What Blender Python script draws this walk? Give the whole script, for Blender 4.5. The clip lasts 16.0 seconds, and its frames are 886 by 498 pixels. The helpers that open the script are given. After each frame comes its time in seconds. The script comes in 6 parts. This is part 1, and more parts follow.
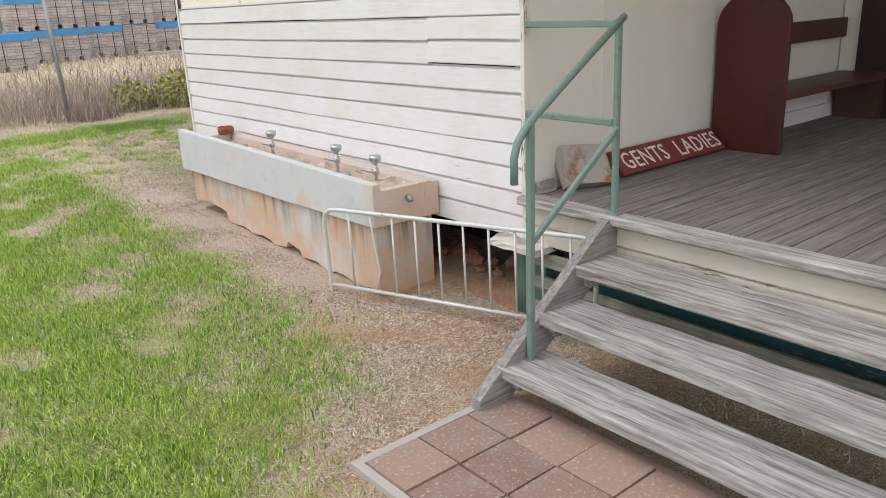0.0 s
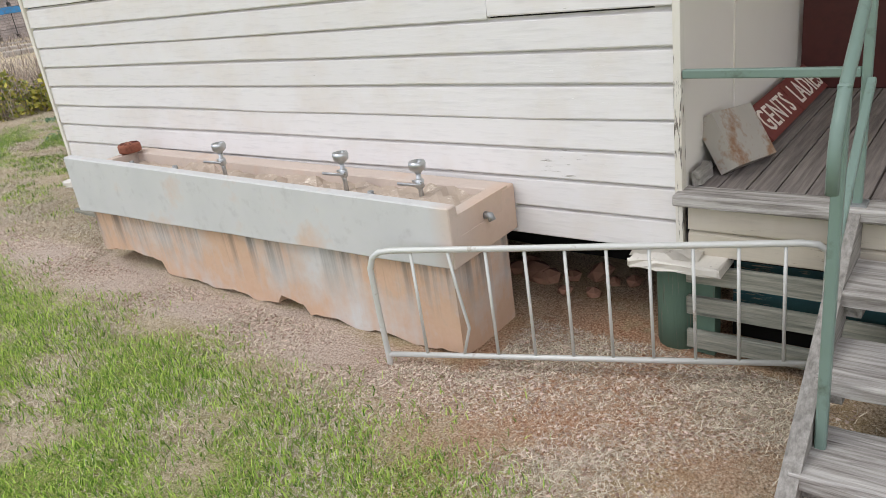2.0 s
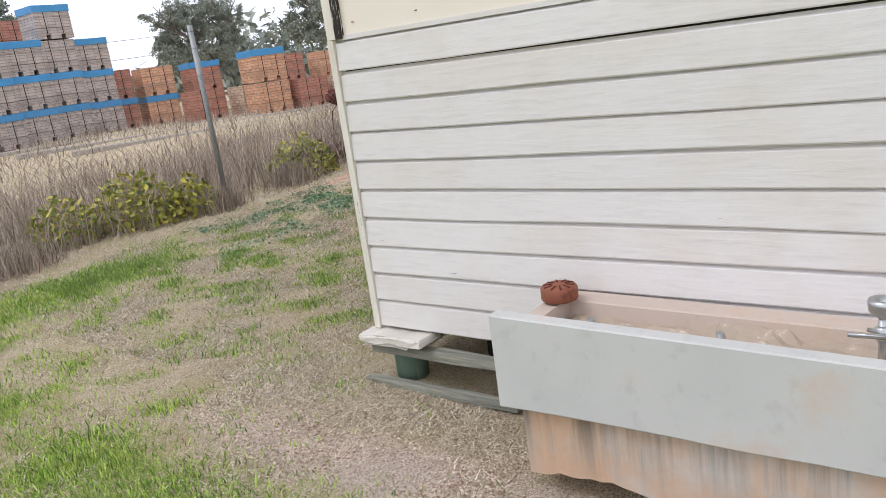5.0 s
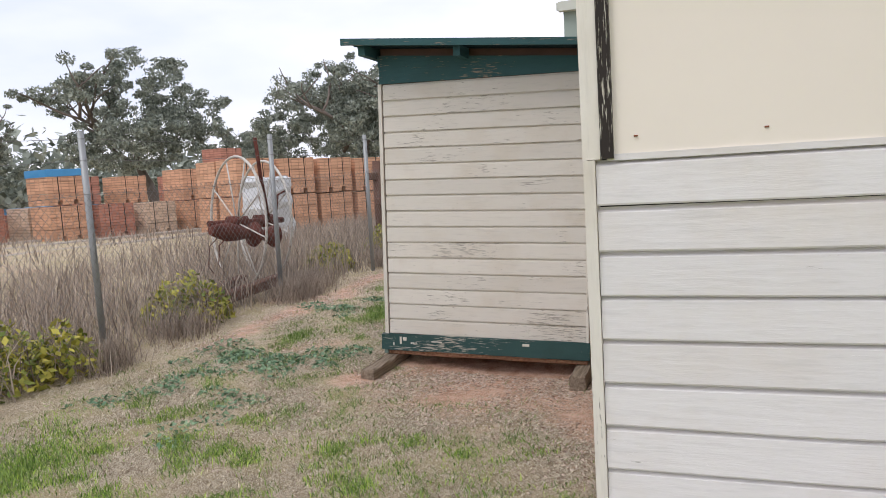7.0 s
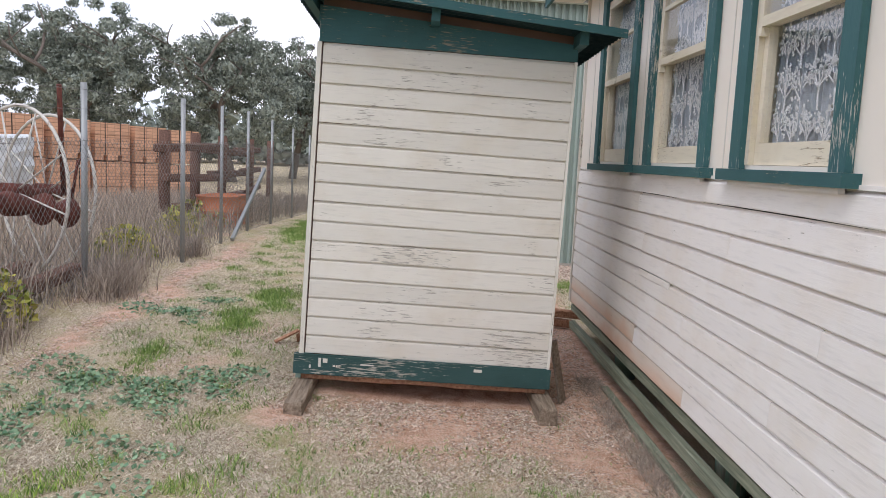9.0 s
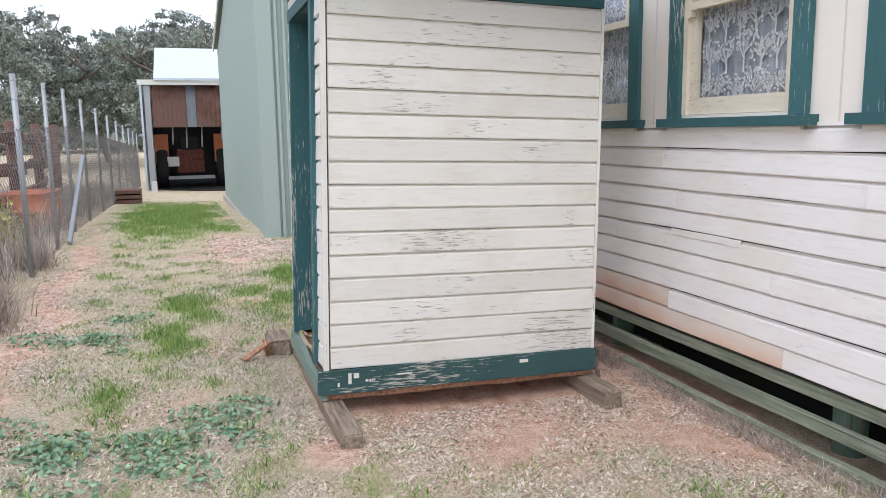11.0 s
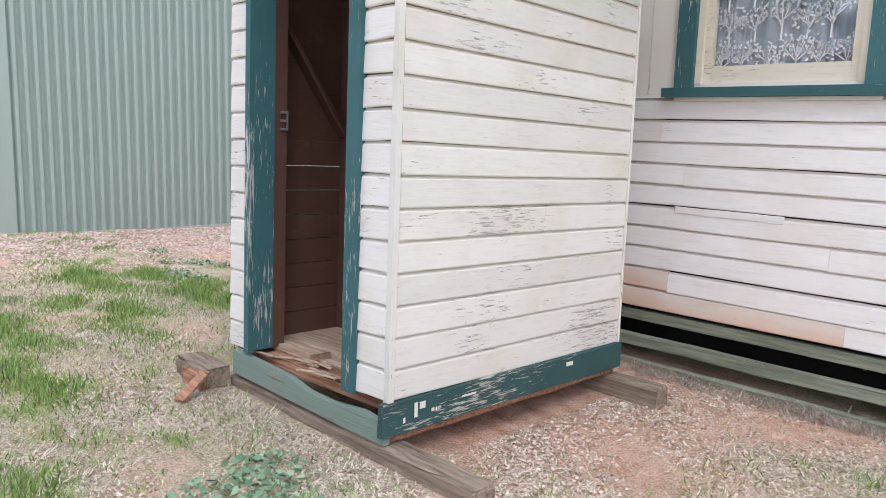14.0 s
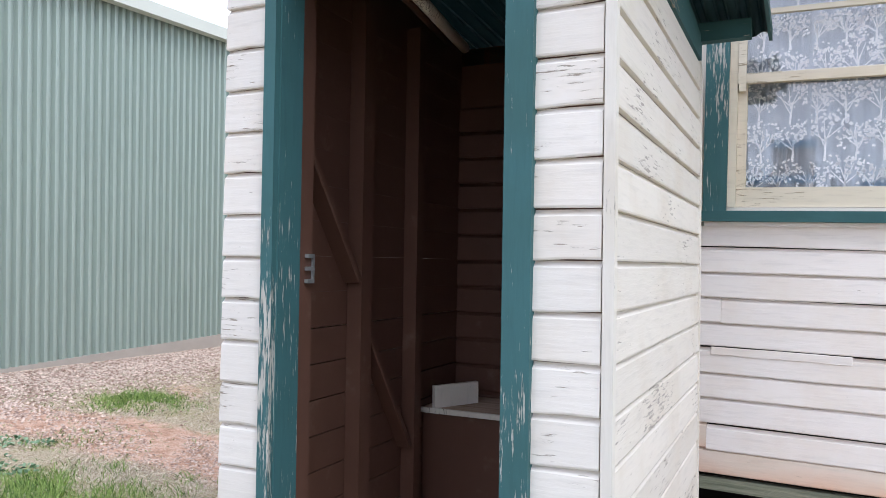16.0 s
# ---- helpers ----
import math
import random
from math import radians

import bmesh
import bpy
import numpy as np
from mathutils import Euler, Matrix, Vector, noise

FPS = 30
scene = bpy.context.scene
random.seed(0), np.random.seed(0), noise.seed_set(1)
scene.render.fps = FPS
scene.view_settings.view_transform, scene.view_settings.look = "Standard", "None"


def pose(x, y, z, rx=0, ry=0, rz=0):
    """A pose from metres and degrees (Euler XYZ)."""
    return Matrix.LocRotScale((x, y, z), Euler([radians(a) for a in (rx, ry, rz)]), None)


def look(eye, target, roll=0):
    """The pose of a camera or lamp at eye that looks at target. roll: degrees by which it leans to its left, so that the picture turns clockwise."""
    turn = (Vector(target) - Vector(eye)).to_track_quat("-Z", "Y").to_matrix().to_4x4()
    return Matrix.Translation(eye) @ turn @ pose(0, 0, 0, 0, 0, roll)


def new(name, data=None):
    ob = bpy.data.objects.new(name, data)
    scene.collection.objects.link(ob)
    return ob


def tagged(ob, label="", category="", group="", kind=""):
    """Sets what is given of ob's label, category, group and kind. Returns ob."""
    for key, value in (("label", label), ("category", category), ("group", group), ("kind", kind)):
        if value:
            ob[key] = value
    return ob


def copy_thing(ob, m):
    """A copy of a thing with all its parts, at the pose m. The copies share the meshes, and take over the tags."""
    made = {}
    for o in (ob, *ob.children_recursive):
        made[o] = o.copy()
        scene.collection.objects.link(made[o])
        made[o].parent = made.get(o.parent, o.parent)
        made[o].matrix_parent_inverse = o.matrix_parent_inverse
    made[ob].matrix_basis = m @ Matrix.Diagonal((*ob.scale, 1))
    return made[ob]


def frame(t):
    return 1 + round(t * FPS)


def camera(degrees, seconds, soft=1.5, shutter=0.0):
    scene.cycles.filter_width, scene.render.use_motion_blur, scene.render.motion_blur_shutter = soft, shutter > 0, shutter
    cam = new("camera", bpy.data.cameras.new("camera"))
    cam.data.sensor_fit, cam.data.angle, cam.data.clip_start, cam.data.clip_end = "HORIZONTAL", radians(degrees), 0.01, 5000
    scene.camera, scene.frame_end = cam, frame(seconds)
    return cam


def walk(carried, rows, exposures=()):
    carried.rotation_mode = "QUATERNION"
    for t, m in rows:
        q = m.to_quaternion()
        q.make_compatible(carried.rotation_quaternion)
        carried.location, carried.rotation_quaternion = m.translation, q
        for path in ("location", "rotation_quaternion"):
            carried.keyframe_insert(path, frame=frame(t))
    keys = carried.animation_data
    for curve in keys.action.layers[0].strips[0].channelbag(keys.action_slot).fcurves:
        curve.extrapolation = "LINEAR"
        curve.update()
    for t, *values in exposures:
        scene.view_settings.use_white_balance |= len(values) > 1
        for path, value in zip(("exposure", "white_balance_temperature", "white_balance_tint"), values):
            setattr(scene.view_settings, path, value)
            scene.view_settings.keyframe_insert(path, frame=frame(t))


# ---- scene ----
cam = camera(60.6, 16.0, 0.5)
PATH = [
    (0, (-2.757, -7.037, 1.657), (-1.562, -5.556, 1.043), -2.7),
    (0.5, (-2.807, -6.558, 1.687), (-1.515, -5.194, 1.003), -4.9),
    (1, (-2.702, -6.107, 1.691), (-1.371, -4.776, 1.016), -7.5),
    (1.5, (-2.652, -5.714, 1.626), (-1.266, -4.437, 0.957), -6.8),
    (2, (-2.584, -5.282, 1.642), (-1.141, -4.115, 0.896), -8.1),
    (2.5, (-2.48, -4.843, 1.606), (-1.056, -3.669, 0.834), -5.9),
    (3, (-2.493, -4.417, 1.63), (-1.057, -3.258, 0.86), -7.4),
    (3.5, (-2.453, -3.942, 1.604), (-1.073, -2.639, 0.973), -5.8),
    (4, (-2.414, -3.408, 1.559), (-0.89, -2.238, 1.003), -2.5),
    (4.5, (-2.468, -2.912, 1.589), (-0.981, -1.717, 0.989), -4.6),
    (4.7, (-2.44, -2.662, 1.603), (-0.958, -1.433, 1.063), -7.1),
    (6.8, (-2.274, -0.507, 1.765), (-0.455, 0.252, 1.439), -2.8),
    (7, (-2.156, -0.321, 1.72), (-0.286, 0.358, 1.514), -3.5),
    (7.5, (-1.991, 0.148, 1.759), (-0.077, 0.678, 1.523), -1.4),
    (8, (-1.914, 0.589, 1.791), (0.022, 0.966, 1.46), -2.5),
    (8.5, (-1.646, 0.954, 1.765), (0.329, 1.129, 1.498), 0.3),
    (8.7, (-1.58, 1.102, 1.75), (0.405, 1.153, 1.512), 2.5),
    (10.8, (-0.817, 2.599, 1.698), (1.084, 2.055, 1.401), -4.0),
    (11, (-0.649, 2.655, 1.694), (1.218, 2.009, 1.387), -0.9),
    (11.5, (-0.479, 2.968, 1.661), (1.265, 2.054, 1.308), 0.3),
    (12, (-0.283, 3.185, 1.702), (1.473, 2.245, 1.519), -1.3),
    (12.5, (0.042, 3.357, 1.698), (1.715, 2.264, 1.63), 1.1),
    (13, (0.284, 3.533, 1.702), (1.908, 2.394, 1.445), 0.1),
    (13.5, (0.71, 3.571, 1.652), (2.228, 2.306, 1.342), 0.9),
    (14, (1.039, 3.736, 1.489), (2.426, 2.329, 1.18), 1.7),
    (14.5, (1.498, 3.729, 1.542), (2.827, 2.305, 1.086), 1.3),
    (15, (1.932, 3.677, 1.584), (3.139, 2.098, 1.359), 3.1),
    (15.5, (2.254, 3.725, 1.621), (3.291, 2.017, 1.523), 1.9),
    (16, (2.61, 3.64, 1.617), (3.474, 1.837, 1.576), 1.1),
]
EXPOSURES = [(0, 0.12, 6550, 8), (2.5, 0.0, 6500, 8), (4.5, -0.05, 6450, 9), (6.8, -0.1, 6500, 10), (7.5, -0.38, 6700, 11), (8.0, -0.16, 6600, 11), (8.5, -0.10, 6450, 11), (11.0, 0.33, 6050, 10), (12.5, 0.18, 6050, 10), (13.0, 0.15, 6350, 11), (13.5, 0.33, 6150, 11), (14.0, 0.42, 6050, 11), (16.0, 0.49, 5950, 10)]
walk(cam, [(t, look(eye, target, roll)) for t, eye, target, roll in PATH],
     exposures=EXPOSURES)

# ---------------------------------------------------------------- light
world = bpy.data.worlds.new("overcast_sky")
scene.world = world
world.use_nodes = True
wt = world.node_tree
sky = wt.nodes.new("ShaderNodeTexSky")
sky.sky_type = 'NISHITA'
sky.sun_disc = False
sky.sun_elevation = radians(48)
sky.sun_rotation = radians(215)
sky.dust_density = 3.0
wco = wt.nodes.new("ShaderNodeTexCoord")
wmap = wt.nodes.new("ShaderNodeMapping")
wmap.inputs["Scale"].default_value = (1.0, 1.0, 3.0)
wno = wt.nodes.new("ShaderNodeTexNoise")
wno.inputs["Scale"].default_value = 2.2
wno.inputs["Detail"].default_value = 6
wra = wt.nodes.new("ShaderNodeValToRGB")
wra.color_ramp.elements[0].position = 0.35
wra.color_ramp.elements[0].color = (7.0, 7.4, 8.8, 1)
wra.color_ramp.elements[1].position = 0.65
wra.color_ramp.elements[1].color = (9.7, 9.6, 10.5, 1)
wmx = wt.nodes.new("ShaderNodeMix")
wmx.data_type = 'RGBA'
wmx.inputs[0].default_value = 0.86
wt.links.new(wco.outputs["Generated"], wmap.inputs["Vector"])
wt.links.new(wmap.outputs["Vector"], wno.inputs["Vector"])
wt.links.new(wno.outputs["Fac"], wra.inputs["Fac"])
wt.links.new(sky.outputs["Color"], wmx.inputs[6])
wt.links.new(wra.outputs["Color"], wmx.inputs[7])
wt.links.new(wmx.outputs[2], wt.nodes["Background"].inputs["Color"])
wt.nodes["Background"].inputs["Strength"].default_value = 0.148
sun = new("sun", bpy.data.lights.new("sun", 'SUN'))
sun.data.energy = 1.0
sun.data.angle = radians(25)
sun.data.color = (1.0, 0.98, 0.95)
sun.matrix_world = look((0, 0, 20), (0 + 9.5, 0 - 7.0, 20 - 17), 0)

# ---------------------------------------------------------------- material helpers


def srgb(r, g, b):
    f = lambda c: ((c / 255 + 0.055) / 1.055) ** 2.4 if c > 10 else c / 255 / 12.92
    return (f(r), f(g), f(b), 1)


class Mat:
    """A small wrapper round a node tree."""

    def __init__(self, name, rough=0.8, metal=0.0, spec=0.3):
        self.m = bpy.data.materials.new(name)
        self.m.use_nodes = True
        self.t = self.m.node_tree
        self.b = self.t.nodes["Principled BSDF"]
        self.b.inputs["Roughness"].default_value = rough
        self.b.inputs["Metallic"].default_value = metal
        self.b.inputs["Specular IOR Level"].default_value = spec
        self.co = self.t.nodes.new("ShaderNodeTexCoord")
        self.obi = None

    def n(self, kind, **kw):
        nd = self.t.nodes.new(kind)
        return nd

    def link(self, a, b):
        self.t.links.new(a, b)

    def coords(self, scale=(1, 1, 1), rnd=False):
        mp = self.n("ShaderNodeMapping")
        mp.inputs["Scale"].default_value = scale
        src = self.co.outputs["Object"]
        if rnd:
            ad = self.n("ShaderNodeVectorMath")
            ad.operation = 'ADD'
            mu = self.n("ShaderNodeVectorMath")
            mu.operation = 'SCALE'
            mu.inputs["Scale"].default_value = 37.0
            cmb = self.n("ShaderNodeCombineXYZ")
            self.link(self.random(), cmb.inputs[0])
            self.link(self.random(), cmb.inputs[1])
            self.link(cmb.outputs[0], mu.inputs[0])
            self.link(src, ad.inputs[0])
            self.link(mu.outputs[0], ad.inputs[1])
            src = ad.outputs[0]
        self.link(src, mp.inputs["Vector"])
        return mp.outputs["Vector"]

    def random(self):
        if self.obi is None:
            self.obi = self.n("ShaderNodeObjectInfo")
        return self.obi.outputs["Random"]

    def noise(self, scale, detail=4, rough=0.55, vec=None):
        nd = self.n("ShaderNodeTexNoise")
        nd.inputs["Scale"].default_value = scale
        nd.inputs["Detail"].default_value = detail
        nd.inputs["Roughness"].default_value = rough
        self.link(vec if vec is not None else self.coords(), nd.inputs["Vector"])
        return nd.outputs["Fac"]

    def ramp(self, fac, stops):
        nd = self.n("ShaderNodeValToRGB")
        els = nd.color_ramp.elements
        while len(els) < len(stops):
            els.new(0.5)
        for e, (p, c) in zip(els, stops):
            e.position = p
            e.color = c if len(c) == 4 else (*c, 1)
        self.link(fac, nd.inputs["Fac"])
        return nd.outputs["Color"]

    def step(self, fac, lo, hi):
        nd = self.n("ShaderNodeMapRange")
        nd.inputs["From Min"].default_value = lo
        nd.inputs["From Max"].default_value = hi
        self.link(fac, nd.inputs["Value"])
        return nd.outputs["Result"]

    def mix(self, fac, a, b, mode='MIX'):
        nd = self.n("ShaderNodeMix")
        nd.data_type = 'RGBA'
        nd.blend_type = mode
        nd.clamp_factor = True
        for inp, v in ((nd.inputs[0], fac), (nd.inputs[6], a), (nd.inputs[7], b)):
            if isinstance(v, (int, float)):
                inp.default_value = v
            elif isinstance(v, tuple):
                inp.default_value = v if len(v) == 4 else (*v, 1)
            else:
                self.link(v, inp)
        return nd.outputs[2]

    def math(self, op, a, b=0.0):
        nd = self.n("ShaderNodeMath")
        nd.operation = op
        for inp, v in ((nd.inputs[0], a), (nd.inputs[1], b)):
            if isinstance(v, (int, float)):
                inp.default_value = v
            else:
                self.link(v, inp)
        return nd.outputs[0]

    def attr(self, name):
        nd = self.n("ShaderNodeAttribute")
        nd.attribute_name = name
        return nd.outputs["Fac"]

    def axis(self, k):
        sp = self.n("ShaderNodeSeparateXYZ")
        self.link(self.co.outputs["Object"], sp.inputs[0])
        return sp.outputs[k]

    def color(self, c):
        if isinstance(c, tuple):
            self.b.inputs["Base Color"].default_value = c if len(c) == 4 else (*c, 1)
        else:
            self.link(c, self.b.inputs["Base Color"])
        return self

    def rough(self, r):
        self.link(r, self.b.inputs["Roughness"])
        return self

    def bump(self, h, strength=0.3, dist=0.004):
        nd = self.n("ShaderNodeBump")
        nd.inputs["Strength"].default_value = strength
        nd.inputs["Distance"].default_value = dist
        self.link(h, nd.inputs["Height"])
        self.link(nd.outputs["Normal"], self.b.inputs["Normal"])
        return self


def painted_wood(name, paint, wood, along, peel=0.62, dirt=0.25, vary=0.06, stain=None):
    """Old paint on boards: grain along one axis, flaked spots down to grey wood, a little grime."""
    m = Mat(name, 0.62, 0, 0.25)
    sc = [9, 9, 9]
    sc[along] = 0.9
    v = m.coords(tuple(sc), True)
    grain = m.noise(7, 5, 0.6, v)
    flake = m.noise(13, 6, 0.66, v)
    patch = m.noise(1.6, 3, 0.5, m.coords((1, 1, 1), True))
    grime = m.noise(2.3, 5, 0.6, m.coords((1, 1, 1), True))
    fac = m.math('ADD', flake, m.math('MULTIPLY', m.math('SUBTRACT', patch, 0.5), 0.75))
    hole = m.step(fac, peel, peel + 0.05)
    tone = m.mix(m.random(), tuple(c * (1 - vary) for c in paint[:3]), tuple(min(1, c * (1 + vary)) for c in paint[:3]))
    tone = m.mix(m.step(grime, 0.48, 0.8), tone, tuple(c * (1 - dirt) * k for c, k in zip(paint[:3], (1.02, 0.97, 0.9))))
    tone = m.mix(m.math('MULTIPLY', m.step(grain, 0.52, 0.75), 0.22), tone, tuple(c * 0.5 for c in paint[:3]))
    if stain:
        zs = m.step(m.math('ADD', m.axis(2), m.math('MULTIPLY', grime, 0.25)), stain[0] + 0.16, stain[0] + 0.02)
        tone = m.mix(m.math('MULTIPLY', zs, 0.85), tone, stain[1])
    wd = m.mix(grain, tuple(c * 0.7 for c in wood[:3]), wood)
    m.color(m.mix(hole, tone, wd))
    m.bump(m.math('SUBTRACT', m.math('MULTIPLY', grain, 0.6), m.math('MULTIPLY', hole, 0.8)), 0.6, 0.004)
    return m.m


def weathered(name, dark, light, along, scale=1.0, paint=None):
    """Bare grey timber with long grain, cracks and lichen pale spots."""
    m = Mat(name, 0.9, 0, 0.15)
    sc = [14 * scale] * 3
    sc[along] = 0.7 * scale
    v = m.coords(tuple(sc), True)
    g = m.noise(4, 8, 0.7, v)
    blot = m.noise(3, 5, 0.6, m.coords((1, 1, 1), True))
    c = m.ramp(g, [(0.25, tuple(x * 0.5 for x in dark[:3])), (0.38, dark), (0.62, light), (0.8, tuple(min(1, x * 1.2) for x in light[:3]))])
    c = m.mix(m.math('MULTIPLY', m.step(blot, 0.48, 0.8), 0.4), c, tuple(x * 0.65 for x in dark[:3]))
    if paint:
        f = m.math('ADD', m.noise(5, 8, 0.7, v), m.math('MULTIPLY', m.math('SUBTRACT', blot, 0.5), 0.5))
        c = m.mix(m.step(f, 0.56, 0.62), paint, c)
    m.color(c)
    m.bump(g, 0.7, 0.006)
    return m.m


def plain(name, col, rough=0.5, metal=0.0, vary=0.12, scale=8, bump=0.15, second=None, amount=(0.5, 0.7), spec=0.4):
    m = Mat(name, rough, metal, spec)
    v = m.coords((1, 1, 1), True)
    a = m.noise(scale, 6, 0.6, v)
    b = m.noise(scale * 6, 4, 0.6, v)
    c = m.mix(a, tuple(x * (1 - vary) for x in col[:3]), tuple(min(1, x * (1 + vary)) for x in col[:3]))
    if second:
        c = m.mix(m.step(m.math('ADD', m.math('MULTIPLY', a, 0.7), m.math('MULTIPLY', b, 0.3)), *amount), c, second)
    m.color(c)
    m.bump(b, bump, 0.002)
    return m.m


CREAM = srgb(226, 220, 212)
GREYWOOD = srgb(140, 130, 118)
M = {}
M["board_x"] = painted_wood("aged_white_paint", srgb(238, 232, 226), srgb(186, 176, 164), 0, 0.755, 0.10, 0.035)
M["board_stained"] = painted_wood("dust_stained_white_paint", srgb(226, 212, 198), srgb(170, 150, 130), 0, 0.71, 0.10, 0.03, (0.05, srgb(216, 162, 122)))
M["board_y"] = painted_wood("aged_white_paint_side", srgb(226, 223, 221), srgb(190, 184, 176), 1, 0.76, 0.10, 0.03)
M["out_y"] = painted_wood("flaking_cream_paint", srgb(224, 218, 207), srgb(186, 178, 166), 1, 0.65, 0.12, 0.045)
M["out_x"] = painted_wood("flaking_cream_paint_front", srgb(228, 223, 214), srgb(168, 156, 140), 0, 0.645, 0.12, 0.045)
M["cream_z"] = painted_wood("cream_painted_trim", srgb(226, 221, 210), srgb(110, 100, 90), 2, 0.66, 0.15)
M["sash"] = painted_wood("cream_sash_paint", srgb(226, 216, 194), srgb(178, 160, 132), 0, 0.69, 0.15)
M["black_z"] = painted_wood("bare_dark_corner_wood", srgb(52, 46, 42), srgb(226, 220, 205), 2, 0.58, 0.3)
M["fascia_dirty"] = painted_wood("dusty_cream_fascia", srgb(196, 188, 172), srgb(150, 140, 125), 1, 0.66, 0.2)
M["fibro"] = plain("cream_sheeting", srgb(239, 230, 217), 0.75, 0, 0.05, 1.5, 0.08)
M["fibro_porch"] = plain("porch_sheeting", srgb(222, 216, 206), 0.7, 0, 0.05, 1.5, 0.08)
GREEN = srgb(58, 96, 98)
M["green_x"] = painted_wood("dark_green_paint", GREEN, srgb(165, 158, 145), 0, 0.69, 0.25, 0.05)
M["green_y"] = painted_wood("dark_green_paint_side", GREEN, srgb(160, 150, 135), 1, 0.62, 0.25, 0.05)
M["green_skirt"] = painted_wood("flaking_green_skirting", srgb(56, 84, 82), srgb(196, 190, 178), 1, 0.565, 0.3, 0.05)
M["green_z"] = painted_wood("dark_green_paint_upright", srgb(66, 106, 108), srgb(206, 204, 194), 2, 0.63, 0.2, 0.05)
M["green_tube"] = plain("sage_green_enamel", srgb(116, 136, 126), 0.4, 0.0, 0.12, 6, 0.1, srgb(92, 104, 92), (0.58, 0.7))
M["rail_grey"] = plain("chalky_white_tube", srgb(205, 205, 200), 0.45, 0.2, 0.1, 9, 0.15, srgb(150, 135, 118), (0.6, 0.72))
M["tread"] = weathered("grey_weathered_tread", srgb(128, 122, 116), srgb(190, 186, 180), 1)
M["stringer"] = weathered("grey_weathered_stringer", srgb(124, 120, 114), srgb(166, 161, 154), 0)
M["deck"] = weathered("grey_deck_boards", srgb(106, 99, 95), srgb(142, 134, 128), 0, 0.7)
M["slat"] = weathered("faded_green_grey_slat", srgb(120, 122, 112), srgb(165, 163, 150), 1, 1.0)
M["bearer"] = weathered("faded_green_bearer", srgb(112, 118, 100), srgb(150, 152, 132), 0, 1.0)
M["stump"] = weathered("stump_wood", srgb(96, 100, 88), srgb(142, 142, 128), 2, 1.0, srgb(98, 120, 104))
M["sill_fade"] = weathered("faded_green_sill", srgb(112, 104, 90), srgb(160, 150, 132), 0, 1.0, srgb(126, 142, 130))
M["skid"] = weathered("sleeper_wood", srgb(112, 98, 84), srgb(158, 142, 124), 0)
M["redtimber"] = weathered("rotten_red_timber", srgb(132, 92, 70), srgb(184, 142, 114), 0)
M["floorboard"] = weathered("dusty_floorboards", srgb(168, 142, 120), srgb(204, 180, 158), 0, 0.8)
M["brown_in"] = plain("dark_brown_lining", srgb(98, 70, 58), 0.5, 0, 0.25, 5, 0.25, srgb(120, 98, 84), (0.58, 0.75))
M["brown_red"] = plain("red_brown_varnish", srgb(78, 36, 31), 0.5, 0, 0.14, 4, 0.15, srgb(58, 27, 24), (0.5, 0.75))
M["brown_bench"] = plain("dark_bench_varnish", srgb(82, 56, 48), 0.45, 0, 0.15, 5, 0.12)
M["brown_door"] = plain("dark_stained_door", srgb(52, 32, 28), 0.5, 0, 0.15, 5, 0.12)
M["maroon"] = plain("maroon_sign_paint", srgb(116, 58, 52), 0.55, 0, 0.12, 6, 0.12, srgb(150, 110, 98), (0.62, 0.75))
M["letter"] = plain("off_white_lettering", srgb(225, 215, 205), 0.6, 0, 0.08, 20, 0.05)
M["tin"] = plain("rusted_pale_tin", srgb(178, 172, 162), 0.5, 0.2, 0.12, 7, 0.15, srgb(150, 116, 90), (0.50, 0.62))
M["rust"] = plain("red_rust", srgb(152, 96, 76), 0.85, 0.2, 0.3, 12, 0.5, srgb(108, 62, 48), (0.5, 0.7))
M["rust_dark"] = plain("dark_rusted_iron", srgb(112, 64, 54), 0.85, 0.2, 0.3, 10, 0.5, srgb(60, 36, 32), (0.45, 0.65))
M["whiteiron"] = plain("peeling_white_iron", srgb(205, 200, 192), 0.6, 0.1, 0.1, 9, 0.2, srgb(140, 110, 92), (0.56, 0.66))
M["chrome"] = plain("dull_chrome", srgb(190, 192, 192), 0.28, 0.9, 0.1, 20, 0.1)
M["galv"] = plain("galvanised_steel", srgb(158, 160, 160), 0.5, 0.6, 0.1, 12, 0.1, srgb(128, 118, 108), (0.6, 0.75))
M["wire"] = plain("galvanised_wire", srgb(132, 130, 128), 0.6, 0.3, 0.1, 12, 0.0)
M["cap"] = plain("crumpled_white_cap", srgb(215, 210, 200), 0.6, 0.1, 0.12, 15, 0.4, srgb(150, 140, 128), (0.58, 0.7))
M["shed"] = plain("sage_green_steel", srgb(160, 174, 165), 0.75, 0.0, 0.04, 0.6, 0.02, None, (0.5, 0.7), 0.2)
M["shed_trim"] = plain("shed_cream_trim", srgb(205, 208, 196), 0.45, 0, 0.05, 2, 0.02)
M["roof_iron"] = plain("dull_green_roof_iron", srgb(46, 68, 68), 0.45, 0.2, 0.18, 3, 0.1, srgb(92, 96, 92), (0.6, 0.75))
M["zinc"] = plain("pale_zinc_roof", srgb(196, 206, 212), 0.4, 0.4, 0.1, 1.2, 0.05)
M["rust_sheet"] = plain("rusty_pink_sheet", srgb(166, 132, 118), 0.7, 0.1, 0.15, 1.0, 0.1, srgb(130, 86, 66), (0.5, 0.7))
M["concrete"] = plain("pale_concrete_slab", srgb(176, 168, 158), 0.9, 0, 0.12, 5, 0.3)
